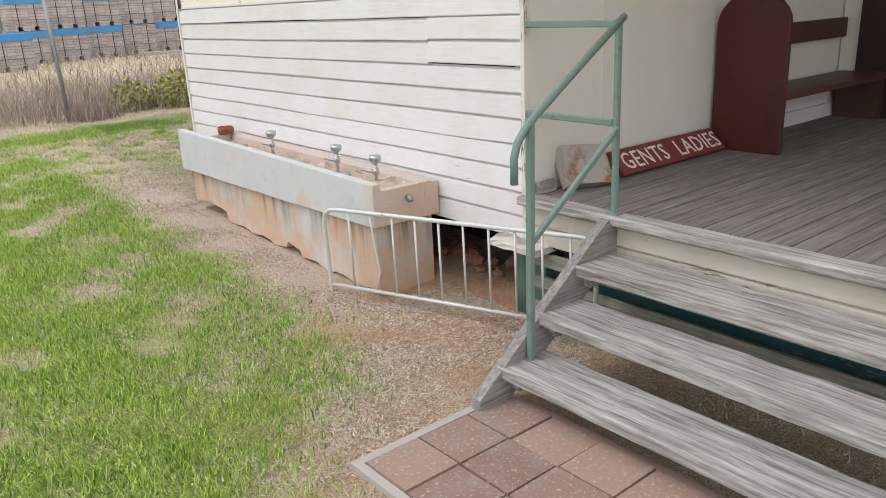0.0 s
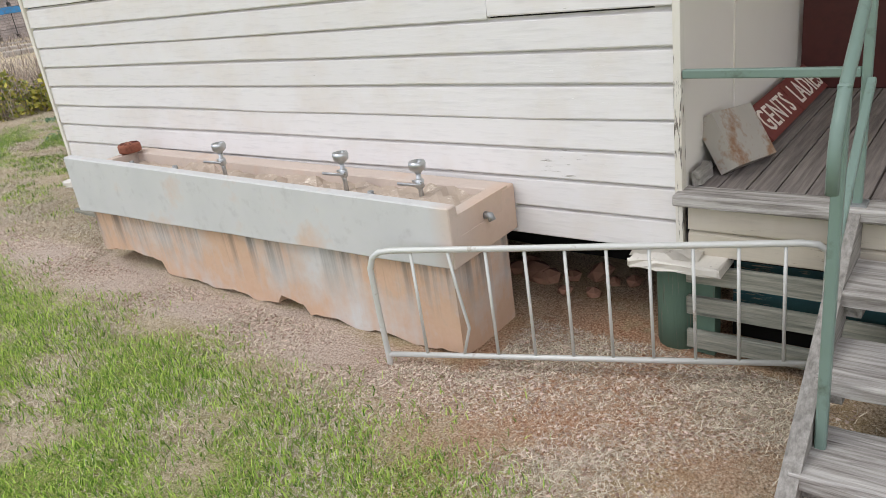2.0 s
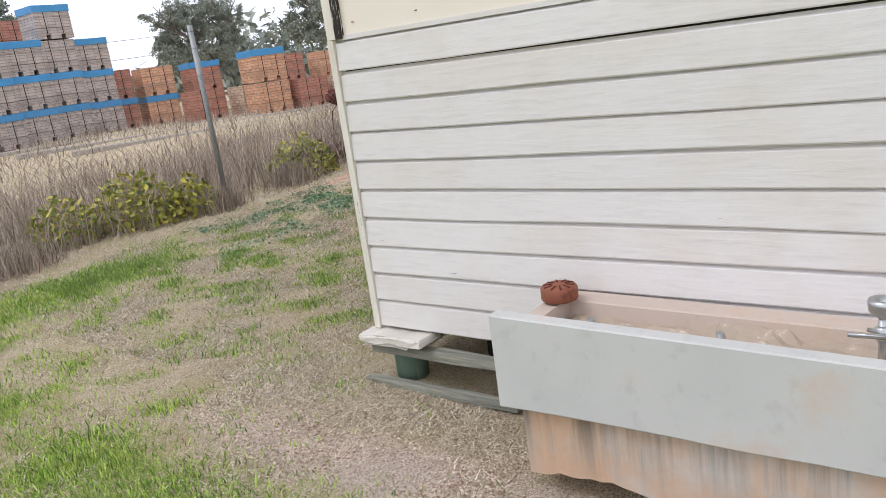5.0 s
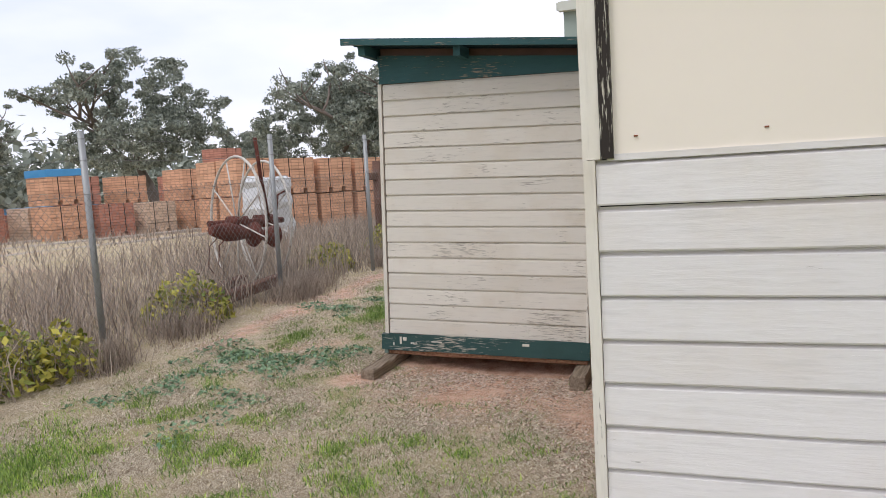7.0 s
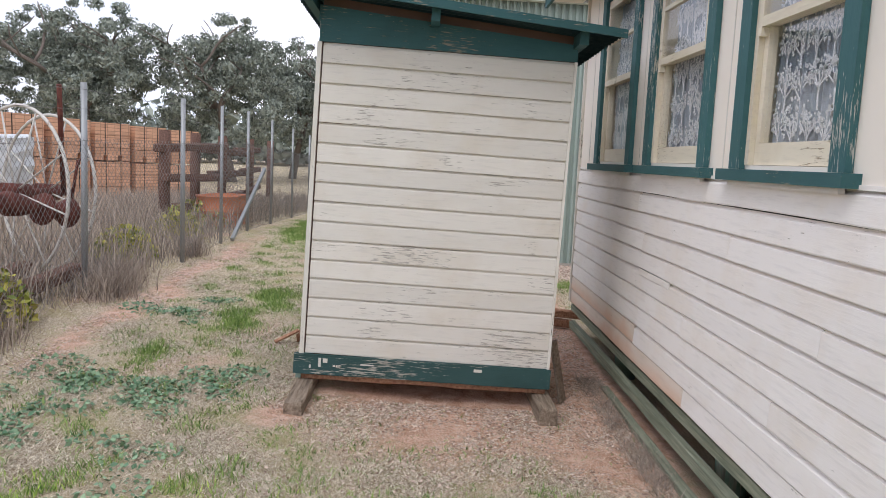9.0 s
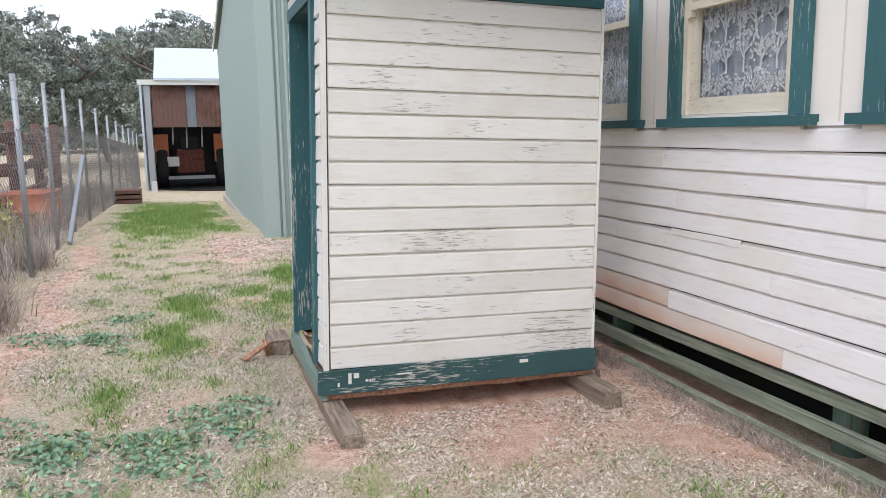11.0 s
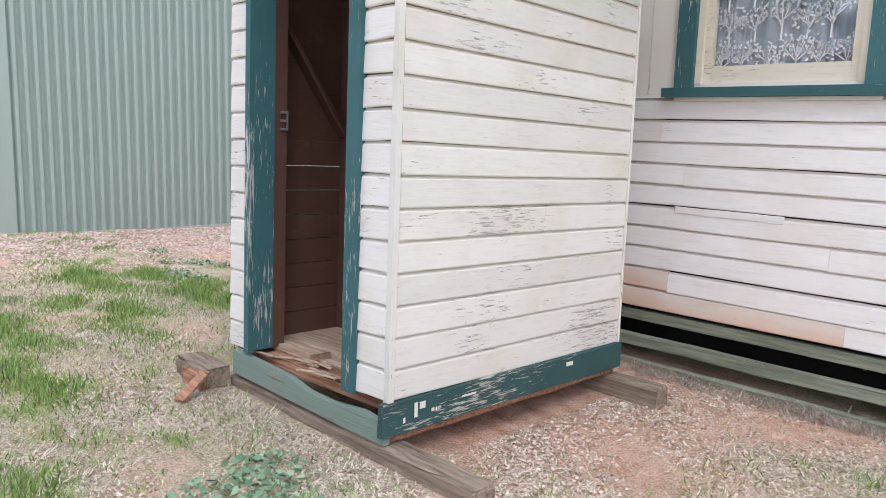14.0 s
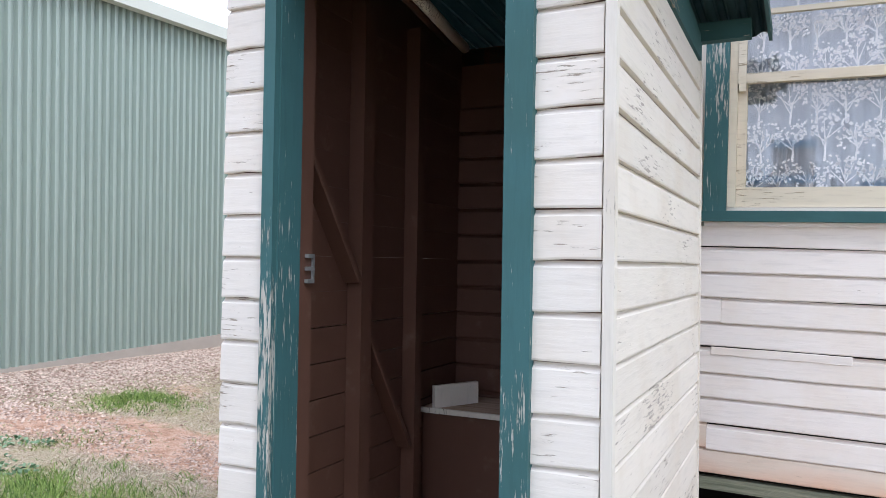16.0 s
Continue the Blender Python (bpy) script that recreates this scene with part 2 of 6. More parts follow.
# near black: backing behind boards, and shade coloured in under floor and barn
M["dark"] = plain("dark_backing_and_shade", srgb(34, 32, 30), 0.9, 0, 0.2, 4, 0.1)
M["tarp_blue"] = plain("blue_plastic_wrap", srgb(74, 148, 200), 0.4, 0, 0.15, 6, 0.4)
M["tarp_white"] = plain("white_plastic_wrap", srgb(212, 214, 216), 0.35, 0, 0.1, 6, 0.5)
M["timber_far"] = weathered("old_rail_timber", srgb(92, 70, 62), srgb(128, 100, 88), 0)
M["orange"] = plain("orange_tractor_paint", srgb(196, 118, 78), 0.5, 0, 0.15, 4, 0.1, srgb(120, 78, 58), (0.55, 0.7))
M["tyre"] = plain("black_rubber", srgb(38, 37, 36), 0.8, 0, 0.2, 9, 0.2)
M["bark"] = plain("grey_brown_bark", srgb(112, 102, 94), 0.9, 0, 0.3, 3, 0.6)
M["stone"] = plain("red_brown_stone", srgb(150, 112, 92), 0.9, 0, 0.2, 8, 0.5)


def glass_mat():
    m = Mat("old_window_glass", 0.04, 0, 0.5)
    tr = m.n("ShaderNodeBsdfTransparent")
    gl = m.n("ShaderNodeBsdfGlossy")
    gl.inputs["Roughness"].default_value = 0.03
    mx = m.n("ShaderNodeMixShader")
    mx.inputs[0].default_value = 0.10
    m.link(tr.outputs[0], mx.inputs[1])
    m.link(gl.outputs[0], mx.inputs[2])
    m.link(mx.outputs[0], m.t.nodes["Material Output"].inputs["Surface"])
    return m.m


def lace_mat():
    """Net curtain: pale cloth with a woven tree-and-leaf pattern."""
    m = Mat("lace_net_curtain", 0.9, 0, 0.1)
    v = m.coords((1, 1, 1), True)
    vo = m.n("ShaderNodeTexVoronoi")
    vo.inputs["Scale"].default_value = 7
    m.link(v, vo.inputs["Vector"])
    leaf = m.noise(26, 6, 0.7, v)
    blob = m.math('ADD', m.math('MULTIPLY', vo.outputs["Distance"], 0.9), m.math('MULTIPLY', leaf, 0.8))
    trunk = m.noise(1.0, 4, 0.6, m.coords((26, 26, 2.2), True))
    f = m.math('MAXIMUM', m.math('MULTIPLY', m.step(blob, 0.86, 0.70), m.step(leaf, 0.40, 0.52)), m.step(trunk, 0.60, 0.66))
    m.color(m.mix(m.math('MULTIPLY', f, 0.35), srgb(190, 199, 208), srgb(244, 246, 250)))
    m.bump(leaf, 0.4, 0.004)
    return m.m


M["lace_white"] = plain("white_lace_thread", srgb(250, 251, 253), 0.9, 0, 0.03, 30, 0.05, None, (0.5, 0.7), 0.1)
M["glass"] = glass_mat()
M["lace"] = lace_mat()


def concrete_mat(name, lo, streak=True):
    """Rendered concrete with rust-red dust rising from the ground and run-down stains."""
    m = Mat(name, 0.9, 0, 0.2)
    a = m.noise(2.2, 6, 0.6)
    b = m.noise(14, 6, 0.65)
    c = m.noise(1.0, 5, 0.6, m.coords((18, 18, 0.9)))
    top = m.mix(a, srgb(186, 188, 187), srgb(216, 214, 211))
    red = m.mix(b, srgb(194, 158, 130), srgb(216, 188, 164))
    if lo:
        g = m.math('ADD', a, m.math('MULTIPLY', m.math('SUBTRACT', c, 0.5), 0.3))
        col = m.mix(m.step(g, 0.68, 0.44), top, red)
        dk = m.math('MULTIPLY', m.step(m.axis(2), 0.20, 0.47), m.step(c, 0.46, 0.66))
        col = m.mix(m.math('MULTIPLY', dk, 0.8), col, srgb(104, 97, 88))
        col = m.mix(m.math('MULTIPLY', m.step(m.noise(1.3, 4), 0.56, 0.72), 0.35), col, srgb(190, 180, 168))
    else:
        col = m.mix(m.math('MULTIPLY', m.step(a, 0.56, 0.70), 0.7), top, red)
        col = m.mix(m.math('MULTIPLY', m.step(m.axis(1), 0.10, 0.0), 0.55), col, red)
        col = m.mix(m.math('MULTIPLY', m.step(m.math('ADD', m.axis(0), m.math('MULTIPLY', b, 0.1)), -0.12, 0.02), 0.5), col, red)
    col = m.mix(m.math('MULTIPLY', m.step(b, 0.55, 0.8), 0.25), col, srgb(120, 112, 104))
    m.color(col)
    m.bump(b, 0.35, 0.004)
    return m.m


M["trough_top"] = concrete_mat("trough_grey_concrete", False)
M["trough_low"] = concrete_mat("trough_dusty_plinth", True)
M["silt"] = plain("dusty_silt", srgb(184, 168, 152), 0.95, 0, 0.15, 12, 0.6, srgb(225, 215, 200), (0.55, 0.66))


def brick_pack_mat(name, col):
    m = Mat(name, 0.9, 0, 0.15)
    bt = m.n("ShaderNodeTexBrick")
    bt.inputs["Scale"].default_value = 1.0
    bt.inputs["Brick Width"].default_value = 0.23
    bt.inputs["Row Height"].default_value = 0.085
    bt.inputs["Mortar Size"].default_value = 0.006
    bt.offset = 0.0
    cm = m.n("ShaderNodeCombineXYZ")
    m.link(m.math('ADD', m.axis(0), m.axis(1)), cm.inputs[0])
    m.link(m.axis(2), cm.inputs[1])
    m.link(cm.outputs[0], bt.inputs["Vector"])
    bt.inputs["Color1"].default_value = tuple(c * 0.8 for c in col[:3]) + (1,)
    bt.inputs["Color2"].default_value = tuple(min(1, c * 1.15) for c in col[:3]) + (1,)
    bt.inputs["Mortar"].default_value = tuple(c * 0.45 for c in col[:3]) + (1,)
    a = m.noise(3, 5, 0.6, m.coords((1, 1, 1), True))
    m.color(m.mix(m.math('MULTIPLY', a, 0.4), bt.outputs["Color"], tuple(c * 0.7 for c in col[:3])))
    m.bump(bt.outputs["Fac"], -0.6, 0.01)
    return m.m


M["pack_red"] = brick_pack_mat("red_brick_stack", srgb(188, 136, 118))
M["pack_orange"] = brick_pack_mat("tan_brick_stack", srgb(214, 168, 138))
M["pack_grey"] = brick_pack_mat("grey_brown_brick_stack", srgb(190, 178, 170))
M["pack_cream"] = brick_pack_mat("cream_brick_stack", srgb(212, 188, 166))


def paver_mat():
    m = Mat("red_brown_paver", 0.9, 0, 0.2)
    v = m.coords((1, 1, 1), True)
    a = m.noise(7, 6, 0.65, v)
    b = m.noise(60, 4, 0.7, v)
    col = m.mix(m.random(), srgb(136, 112, 101), srgb(164, 138, 124))
    col = m.mix(m.step(a, 0.45, 0.75), col, srgb(150, 134, 124))
    col = m.mix(m.math('MULTIPLY', m.step(b, 0.56, 0.68), 0.75), col, srgb(206, 192, 178))
    m.color(col)
    m.bump(m.math('ADD', a, b), 0.4, 0.004)
    return m.m


M["paver"] = paver_mat()


def leaf_mat(name, lo, hi, rough=0.6):
    m = Mat(name, rough, 0, 0.25)
    g = m.n("ShaderNodeNewGeometry")
    m.color(m.mix(g.outputs["Random Per Island"], lo, hi))
    return m.m


M["grass"] = leaf_mat("lush_grass_blades", srgb(70, 116, 26), srgb(206, 228, 116))
M["grass_dull"] = leaf_mat("short_green_grass", srgb(78, 110, 50), srgb(166, 188, 108))
M["straw"] = leaf_mat("dry_straw_blades", srgb(120, 98, 72), srgb(250, 239, 216))
M["weed"] = leaf_mat("blue_green_weed_leaves", srgb(84, 118, 88), srgb(150, 174, 138))
M["dryweed"] = leaf_mat("dead_grey_brown_weeds", srgb(112, 98, 88), srgb(204, 188, 172))
M["bush"] = leaf_mat("yellow_green_bush_leaves", srgb(92, 112, 50), srgb(202, 190, 90))
# gum greens paled so that the leaf colour carries some distance haze
M["gum"] = leaf_mat("hazy_gum_leaves", srgb(98, 107, 98), srgb(168, 174, 160), 0.6)
M["chips"] = leaf_mat("bark_chips_and_pebbles", srgb(128, 98, 82), srgb(236, 214, 198), 0.9)


def ground_mat():
    m = Mat("dry_lawn_and_red_earth", 0.95, 0, 0.1)
    fine = m.noise(110, 5, 0.85)
    mid = m.noise(9, 5, 0.65)
    big = m.noise(1.1, 4, 0.6)
    straw = m.ramp(fine, [(0.33, srgb(80, 66, 48)), (0.45, srgb(176, 158, 129)), (0.58, srgb(234, 219, 193))])
    earth = m.ramp(m.math('ADD', m.math('MULTIPLY', fine, 0.65), m.math('MULTIPLY', mid, 0.35)), [(0.34, srgb(112, 74, 56)), (0.46, srgb(200, 154, 127)), (0.58, srgb(238, 208, 187))])
    green = m.ramp(fine, [(0.33, srgb(76, 92, 38)), (0.48, srgb(140, 158, 76)), (0.62, srgb(208, 200, 146))])
    grit = m.ramp(fine, [(0.34, srgb(104, 85, 72)), (0.46, srgb(192, 171, 154)), (0.58, srgb(234, 220, 207))])
    tuft = m.noise(24, 4, 0.6)
    straw = m.mix(m.math('MULTIPLY', m.step(tuft, 0.54, 0.7), 0.45), straw, srgb(136, 128, 92))
    straw = m.mix(m.math('MULTIPLY', m.step(m.noise(3.3, 5, 0.6), 0.48, 0.62), 0.45), straw, srgb(168, 158, 104))
    edge = m.math('MULTIPLY', m.math('SUBTRACT', mid, 0.5), 0.9)
    col = m.mix(m.step(m.math('ADD', m.attr("grit"), edge), 0.35, 0.75), straw, grit)
    col = m.mix(m.step(m.math('ADD', m.attr("earth"), edge), 0.30, 0.70), col, earth)
    col = m.mix(m.step(m.math('ADD', m.attr("green"), edge), 0.35, 0.8), col, green)
    col = m.mix(m.math('MULTIPLY', m.attr("mulch"), m.step(mid, 0.2, 0.5)), col, m.ramp(fine, [(0.33, srgb(98, 60, 42)), (0.47, srgb(176, 126, 96)), (0.6, srgb(228, 194, 162))]))
    col = m.mix(m.math('MULTIPLY', m.step(big, 0.5, 0.8), 0.2), col, srgb(176, 150, 124))
    m.color(col)
    m.bump(m.math('ADD', fine, m.math('MULTIPLY', mid, 1.5)), 0.9, 0.014)
    return m.m


M["ground"] = ground_mat()

# ---------------------------------------------------------------- mesh helpers


def quad_box(bm, lo, hi, jitter=0.0):
    vs = []
    for dz in (0, 1):
        for dx, dy in ((0, 0), (1, 0), (1, 1), (0, 1)):
            p = Vector((hi[0] if dx else lo[0], hi[1] if dy else lo[1], hi[2] if dz else lo[2]))
            if jitter:
                p += Vector((random.uniform(-1, 1), random.uniform(-1, 1), random.uniform(-1, 1))) * jitter
            vs.append(bm.verts.new(p))
    for f in ((3, 2, 1, 0), (4, 5, 6, 7), (0, 1, 5, 4), (1, 2, 6, 5), (2, 3, 7, 6), (3, 0, 4, 7)):
        bm.faces.new([vs[i] for i in f])
    return bm


def box(x0, x1, y0, y1, z0, z1, bevel=0.0, jitter=0.0, cuts=None):
    """A box; bevel rounds its edges; cuts=(axis, n) slices it, so that jitter can wear its edges."""
    bm = bmesh.new()
    quad_box(bm, (x0, y0, z0), (x1, y1, z1))
    if cuts:
        ax, n = cuts
        lo, hi = (x0, y0, z0)[ax], (x1, y1, z1)[ax]
        for i in range(1, n):
            co, no = [0, 0, 0], [0, 0, 0]
            co[ax], no[ax] = lo + (hi - lo) * i / n, 1
            bmesh.ops.bisect_plane(bm, geom=bm.verts[:] + bm.edges[:] + bm.faces[:], plane_co=co, plane_no=no)
    if bevel:
        bmesh.ops.bevel(bm, geom=[e for e in bm.edges if len(e.link_faces) == 2 and e.calc_face_angle() > 0.5], offset=bevel, segments=2, affect='EDGES', profile=0.5)
    if jitter:
        for v in bm.verts:
            v.co += Vector((random.uniform(-1, 1), random.uniform(-1, 1), random.uniform(-1, 1))) * jitter
    return bm


def tube(points, r, sides=8, caps=True, r_end=None):
    """A round bar along a line of points."""
    bm = bmesh.new()
    pts = [Vector(p) for p in points]
    rings = []
    for i, p in enumerate(pts):
        d = (pts[min(i + 1, len(pts) - 1)] - pts[max(i - 1, 0)]).normalized()
        a = d.orthogonal().normalized() if not rings else (prev - d * prev.dot(d)).normalized()
        prev = a
        b = d.cross(a)
        rr = r if r_end is None else r + (r_end - r) * i / (len(pts) - 1)
        rings.append([bm.verts.new(p + (a * math.cos(2 * math.pi * k / sides) + b * math.sin(2 * math.pi * k / sides)) * rr) for k in range(sides)])
    for r0, r1 in zip(rings, rings[1:]):
        for k in range(sides):
            bm.faces.new((r0[k], r0[(k + 1) % sides], r1[(k + 1) % sides], r1[k]))
    if caps:
        bm.faces.new(rings[0][::-1])
        bm.faces.new(rings[-1])
    for f in bm.faces:
        f.smooth = len(f.verts) == 4
    return bm


def bar(p, q, w, h=None, up=(0, 0, 1)):
    """A square bar from p to q, w wide and h deep."""
    h = h or w
    p, q = Vector(p), Vector(q)
    d = (q - p).normalized()
    s = d.cross(Vector(up))
    s = s.normalized() if s.length > 1e-4 else Vector((1, 0, 0))
    u = s.cross(d).normalized()
    bm = bmesh.new()
    vs = []
    for c in (p, q):
        for a, b in ((-1, -1), (1, -1), (1, 1), (-1, 1)):
            vs.append(bm.verts.new(c + s * a * w / 2 + u * b * h / 2))
    for f in ((3, 2, 1, 0), (4, 5, 6, 7), (0, 1, 5, 4), (1, 2, 6, 5), (2, 3, 7, 6), (3, 0, 4, 7)):
        bm.faces.new([vs[i] for i in f])
    bmesh.ops.bevel(bm, geom=bm.edges[:], offset=min(w, h) * 0.15, segments=1, affect='EDGES')
    return bm


def lathe(profile, centre, sides=20):
    """A turned shape: (radius, height) pairs round an upright axis."""
    bm = bmesh.new()
    rings = [[bm.verts.new((centre[0] + r * math.cos(2 * math.pi * k / sides), centre[1] + r * math.sin(2 * math.pi * k / sides), centre[2] + z)) for k in range(sides)] for r, z in profile]
    for r0, r1 in zip(rings, rings[1:]):
        for k in range(sides):
            bm.faces.new((r0[k], r0[(k + 1) % sides], r1[(k + 1) % sides], r1[k]))
    bm.faces.new(rings[0][::-1])
    bm.faces.new(rings[-1])
    for f in bm.faces:
        f.smooth = len(f.verts) == 4
    return bm


def join(*bms):
    out = bmesh.new()
    for b in bms:
        me = bpy.data.meshes.new("tmp")
        b.to_mesh(me)
        b.free()
        out.from_mesh(me)
        bpy.data.meshes.remove(me)
    return out


def prism(outline, axis, lo, hi):
    """A flat outline of 2D points pushed out along an axis (0, 1 or 2)."""
    bm = bmesh.new()

    def at(p, d):
        return {0: (d, p[0], p[1]), 1: (p[0], d, p[1]), 2: (p[0], p[1], d)}[axis]
    a = [bm.verts.new(at(p, lo)) for p in outline]
    b = [bm.verts.new(at(p, hi)) for p in outline]
    bm.faces.new(a)
    bm.faces.new(b[::-1])
    for i in range(len(a)):
        j = (i + 1) % len(a)
        bm.faces.new((a[i], b[i], b[j], a[j]))
    bmesh.ops.recalc_face_normals(bm, faces=bm.faces[:])
    return bm


def origin(ob):
    o, p = Vector((0, 0, 0)), ob
    while p is not None:
        o += p.location
        p = p.parent
    return o


def thing(name, loc, label, category, group=""):
    e = new(name)
    e.location = loc
    e.empty_display_size = 0.1
    return tagged(e, label, category, group)


def part(name, bm, material, parent=None, label=""):
    """Links a bmesh, given in world metres, as one mesh object under a thing or a part."""
    me = bpy.data.meshes.new(name)
    if parent is not None:
        bmesh.ops.translate(bm, verts=bm.verts[:], vec=-origin(parent))
    bm.to_mesh(me)
    bm.free()
    me.materials.append(M[material] if isinstance(material, str) else material)
    ob = new(name, me)
    ob.parent = parent
    return tagged(ob, label)


def structure(name, bm, material, loc=None, label=""):
    me = bpy.data.meshes.new(name)
    if loc:
        bmesh.ops.translate(bm, verts=bm.verts[:], vec=-Vector(loc))
    bm.to_mesh(me)
    bm.free()
    me.materials.append(M[material])
    ob = new(name, me)
    if loc:
        ob.location = loc
    return tagged(ob, label, kind="structure")


def from_arrays(name, verts, faces_n, loops, material, parent=None, smooth=False):
    """A mesh from numpy arrays; every face has faces_n corners."""
    me = bpy.data.meshes.new(name)
    nf = len(loops) // faces_n
    me.vertices.add(len(verts))
    me.vertices.foreach_set("co", verts.astype(np.float32).ravel())
    me.loops.add(len(loops))
    me.loops.foreach_set("vertex_index", loops.astype(np.int32))
    me.polygons.add(nf)
    me.polygons.foreach_set("loop_start", np.arange(0, nf * faces_n, faces_n, dtype=np.int32))
    me.update(calc_edges=True)
    me.materials.append(M[material])
    ob = new(name, me)
    ob.parent = parent
    return ob


# ---------------------------------------------------------------- ground


def ground_z(x, y):
    xt = 0.015 * np.clip(x, 0, 10) - 0.03 * np.clip(x - 10, 0, 18)
    dip = 0.05 * np.exp(-(((x - 3.1) / 1.3) ** 2 + ((y - 1.2) / 1.1) ** 2))
    return 0.04 * np.clip(y + 5, 0, 9.5) + xt - dip


def gz(x, y):
    return float(ground_z(np.float64(x), np.float64(y)))


def soft(d, w):
    return 1 / (1 + np.exp(-d / w))


def blob(x, y, cx, cy, rx, ry):
    return np.exp(-(((x - cx) / rx) ** 2 + ((y - cy) / ry) ** 2))


def wob(x, y, k=1.0):
    return (np.sin(x * 3.1 * k + 1.3 * np.sin(y * 2.3 * k)) + np.sin(y * 3.7 * k + 1.7 * np.sin(x * 1.9 * k + 2)) + 0.6 * np.sin(x * 7.7 * k + y * 6.1 * k)) / 2.6


TUFTS = ((4.4, 2.75, 0.5, 0.25), (5.4, 2.6, 0.6, 0.3), (5.5, 2.05, 0.6, 0.35), (6.6, 1.75, 0.7, 0.3), (5.75, 1.25, 0.6, 0.35), (4.85, 2.0, 0.35, 0.14), (4.4, 2.08, 0.12, 0.08), (6.4, 1.3, 0.4, 0.2), (7.2, -0.6, 0.4, 0.4), (6.5, 0.3, 0.4, 0.3), (3.3, 3.05, 0.5, 0.12), (4.35, 2.62, 0.35, 0.15))
SMALL = ((2.0, 1.85), (2.18, 1.62), (2.1, 1.35), (2.15, 1.0), (1.75, 2.15), (1.42, 0.92), (1.25, 1.6), (1.7, 0.75), (0.9, 1.3), (1.1, 2.2), (2.4, 2.4), (3.5, 2.55), (1.5, 1.25))


def greenness(x, y):
    lawn = soft(-0.95 - 0.8 * soft(-4.5 - y, 0.18) - x + 0.12 * wob(x * 1.7, y * 1.7), 0.09) * soft(1.9 - y + 0.4 * wob(x, y), 0.3)
    lawn *= 1 - 0.62 * soft(wob(x * 2.3 + 4, y * 2.1) - 0.30, 0.14) * soft(y + 4.6, 0.8) - 0.25 * soft(wob(x * 1.1 + 2, y * 1.2 + 1) - 0.3, 0.15)
    band = 0.9 * np.exp(-((y - 3.1 - 0.12 * wob(x, y)) / 0.35) ** 2) * soft(x + 3, 0.3) * soft(0.95 - x, 0.15)
    patchy = 0.35 + 0.65 * soft(wob(x * 3.3 + 3, y * 3.6 + 1) + 0.15, 0.16)
    tufts = 0 * x
    for cx, cy, rx, ry in TUFTS:
        tufts = np.maximum(tufts, blob(x + 0.07 * wob(x * 2, y * 2), y, cx, cy, rx, ry))
    tufts = tufts * 1.25 * patchy
    far = (0.45 + 0.55 * soft(wob(x * 1.7, y * 2.9 + 1) + 0.3, 0.2)) * soft(0.72 - np.abs(y - 2.8 - 0.3 * wob(x * 0.8, y)), 0.14) * soft(x - 9.0, 0.3) * soft(15.5 - x, 0.6)
    for cx, cy in SMALL:
        tufts = np.maximum(tufts, 0.75 * blob(x + 0.05 * wob(x * 4, y * 4), y, cx, cy, 0.13, 0.10))
    dots = (0.40 * soft(wob(x * 3.6 + 7, y * 3.9 + 3) - 0.42, 0.08) + 0.30 * soft(wob(x * 3.3 + 1, y * 3.1 + 5) - 0.10, 0.15)) * soft(y - 0.3, 0.3)
    out = np.maximum(np.maximum(lawn, band), np.maximum(np.maximum(tufts, far), dots))
    out *= 1 - 0.9 * earthiness(x, y)
    out *= 1 - soft(y - 3.7, 0.15)
    return np.clip(out, 0, 1)


def earthiness(x, y):
    e = np.maximum(blob(x, y, 2.85, 1.05, 0.85, 0.95) ** 0.7, 0.95 * soft(0.36 - np.abs(y - 0.25) + 0.1 * wob(x, y), 0.08) * soft(x - 1.5, 0.4))
    e = np.maximum(e, 0.8 * blob(x, y, 2.55, 2.05, 0.35, 0.25))
    strip = np.exp(-((y - 3.62 - 0.10 * wob(x, y)) / 0.20) ** 2) * soft(x - 2.8, 0.2) * soft(9.5 - x, 0.5)
    e = np.maximum(e, 0.9 * strip * (0.55 + 0.45 * soft(wob(x * 1.3, y * 1.9 + 2), 0.3)))
    e = np.maximum(e, 0.55 * blob(x, y, 4.2, 2.5, 0.45, 0.2))
    e = np.maximum(e, 0.75 * blob(x, y, 8.2, 2.1, 1.6, 0.5))
    e = np.maximum(e, 0.6 * soft(wob(x * 0.9 + 2, y * 0.9 + 5) - 0.62, 0.1) * soft(x - 2.5, 0.5))
    return np.clip(e, 0, 1)


def grittiness(x, y):
    g = np.exp(-((x + 0.66 + 0.05 * wob(x, y)) / 0.22) ** 2) * soft(0.6 - y, 0.3) * soft(y + 4.0, 0.3)
    g = np.maximum(g, 0.9 * soft(x - 7.9, 0.3) * soft(9.2 - x, 0.2) * soft(2.1 - y, 0.2))
    return np.clip(g, 0, 1)


def mulchiness(x, y):
    return np.clip(np.maximum(1.2 * blob(x, y, -0.35, -4.15, 0.75, 0.75), 0.8 * blob(x, y, -1.3, -4.75, 0.4, 0.45)), 0, 1)


def grid_line(lo, hi, step, far):
    line = list(np.arange(lo, hi + 1e-6, step))
    d, k = step, lo
    left = []
    while k > -far:
        d *= 1.35
        k -= d
        left.append(k)
    d, k = step, hi
    right = []
    while k < far:
        d *= 1.35
        k += d
        right.append(k)
    return np.array(left[::-1] + line + right)


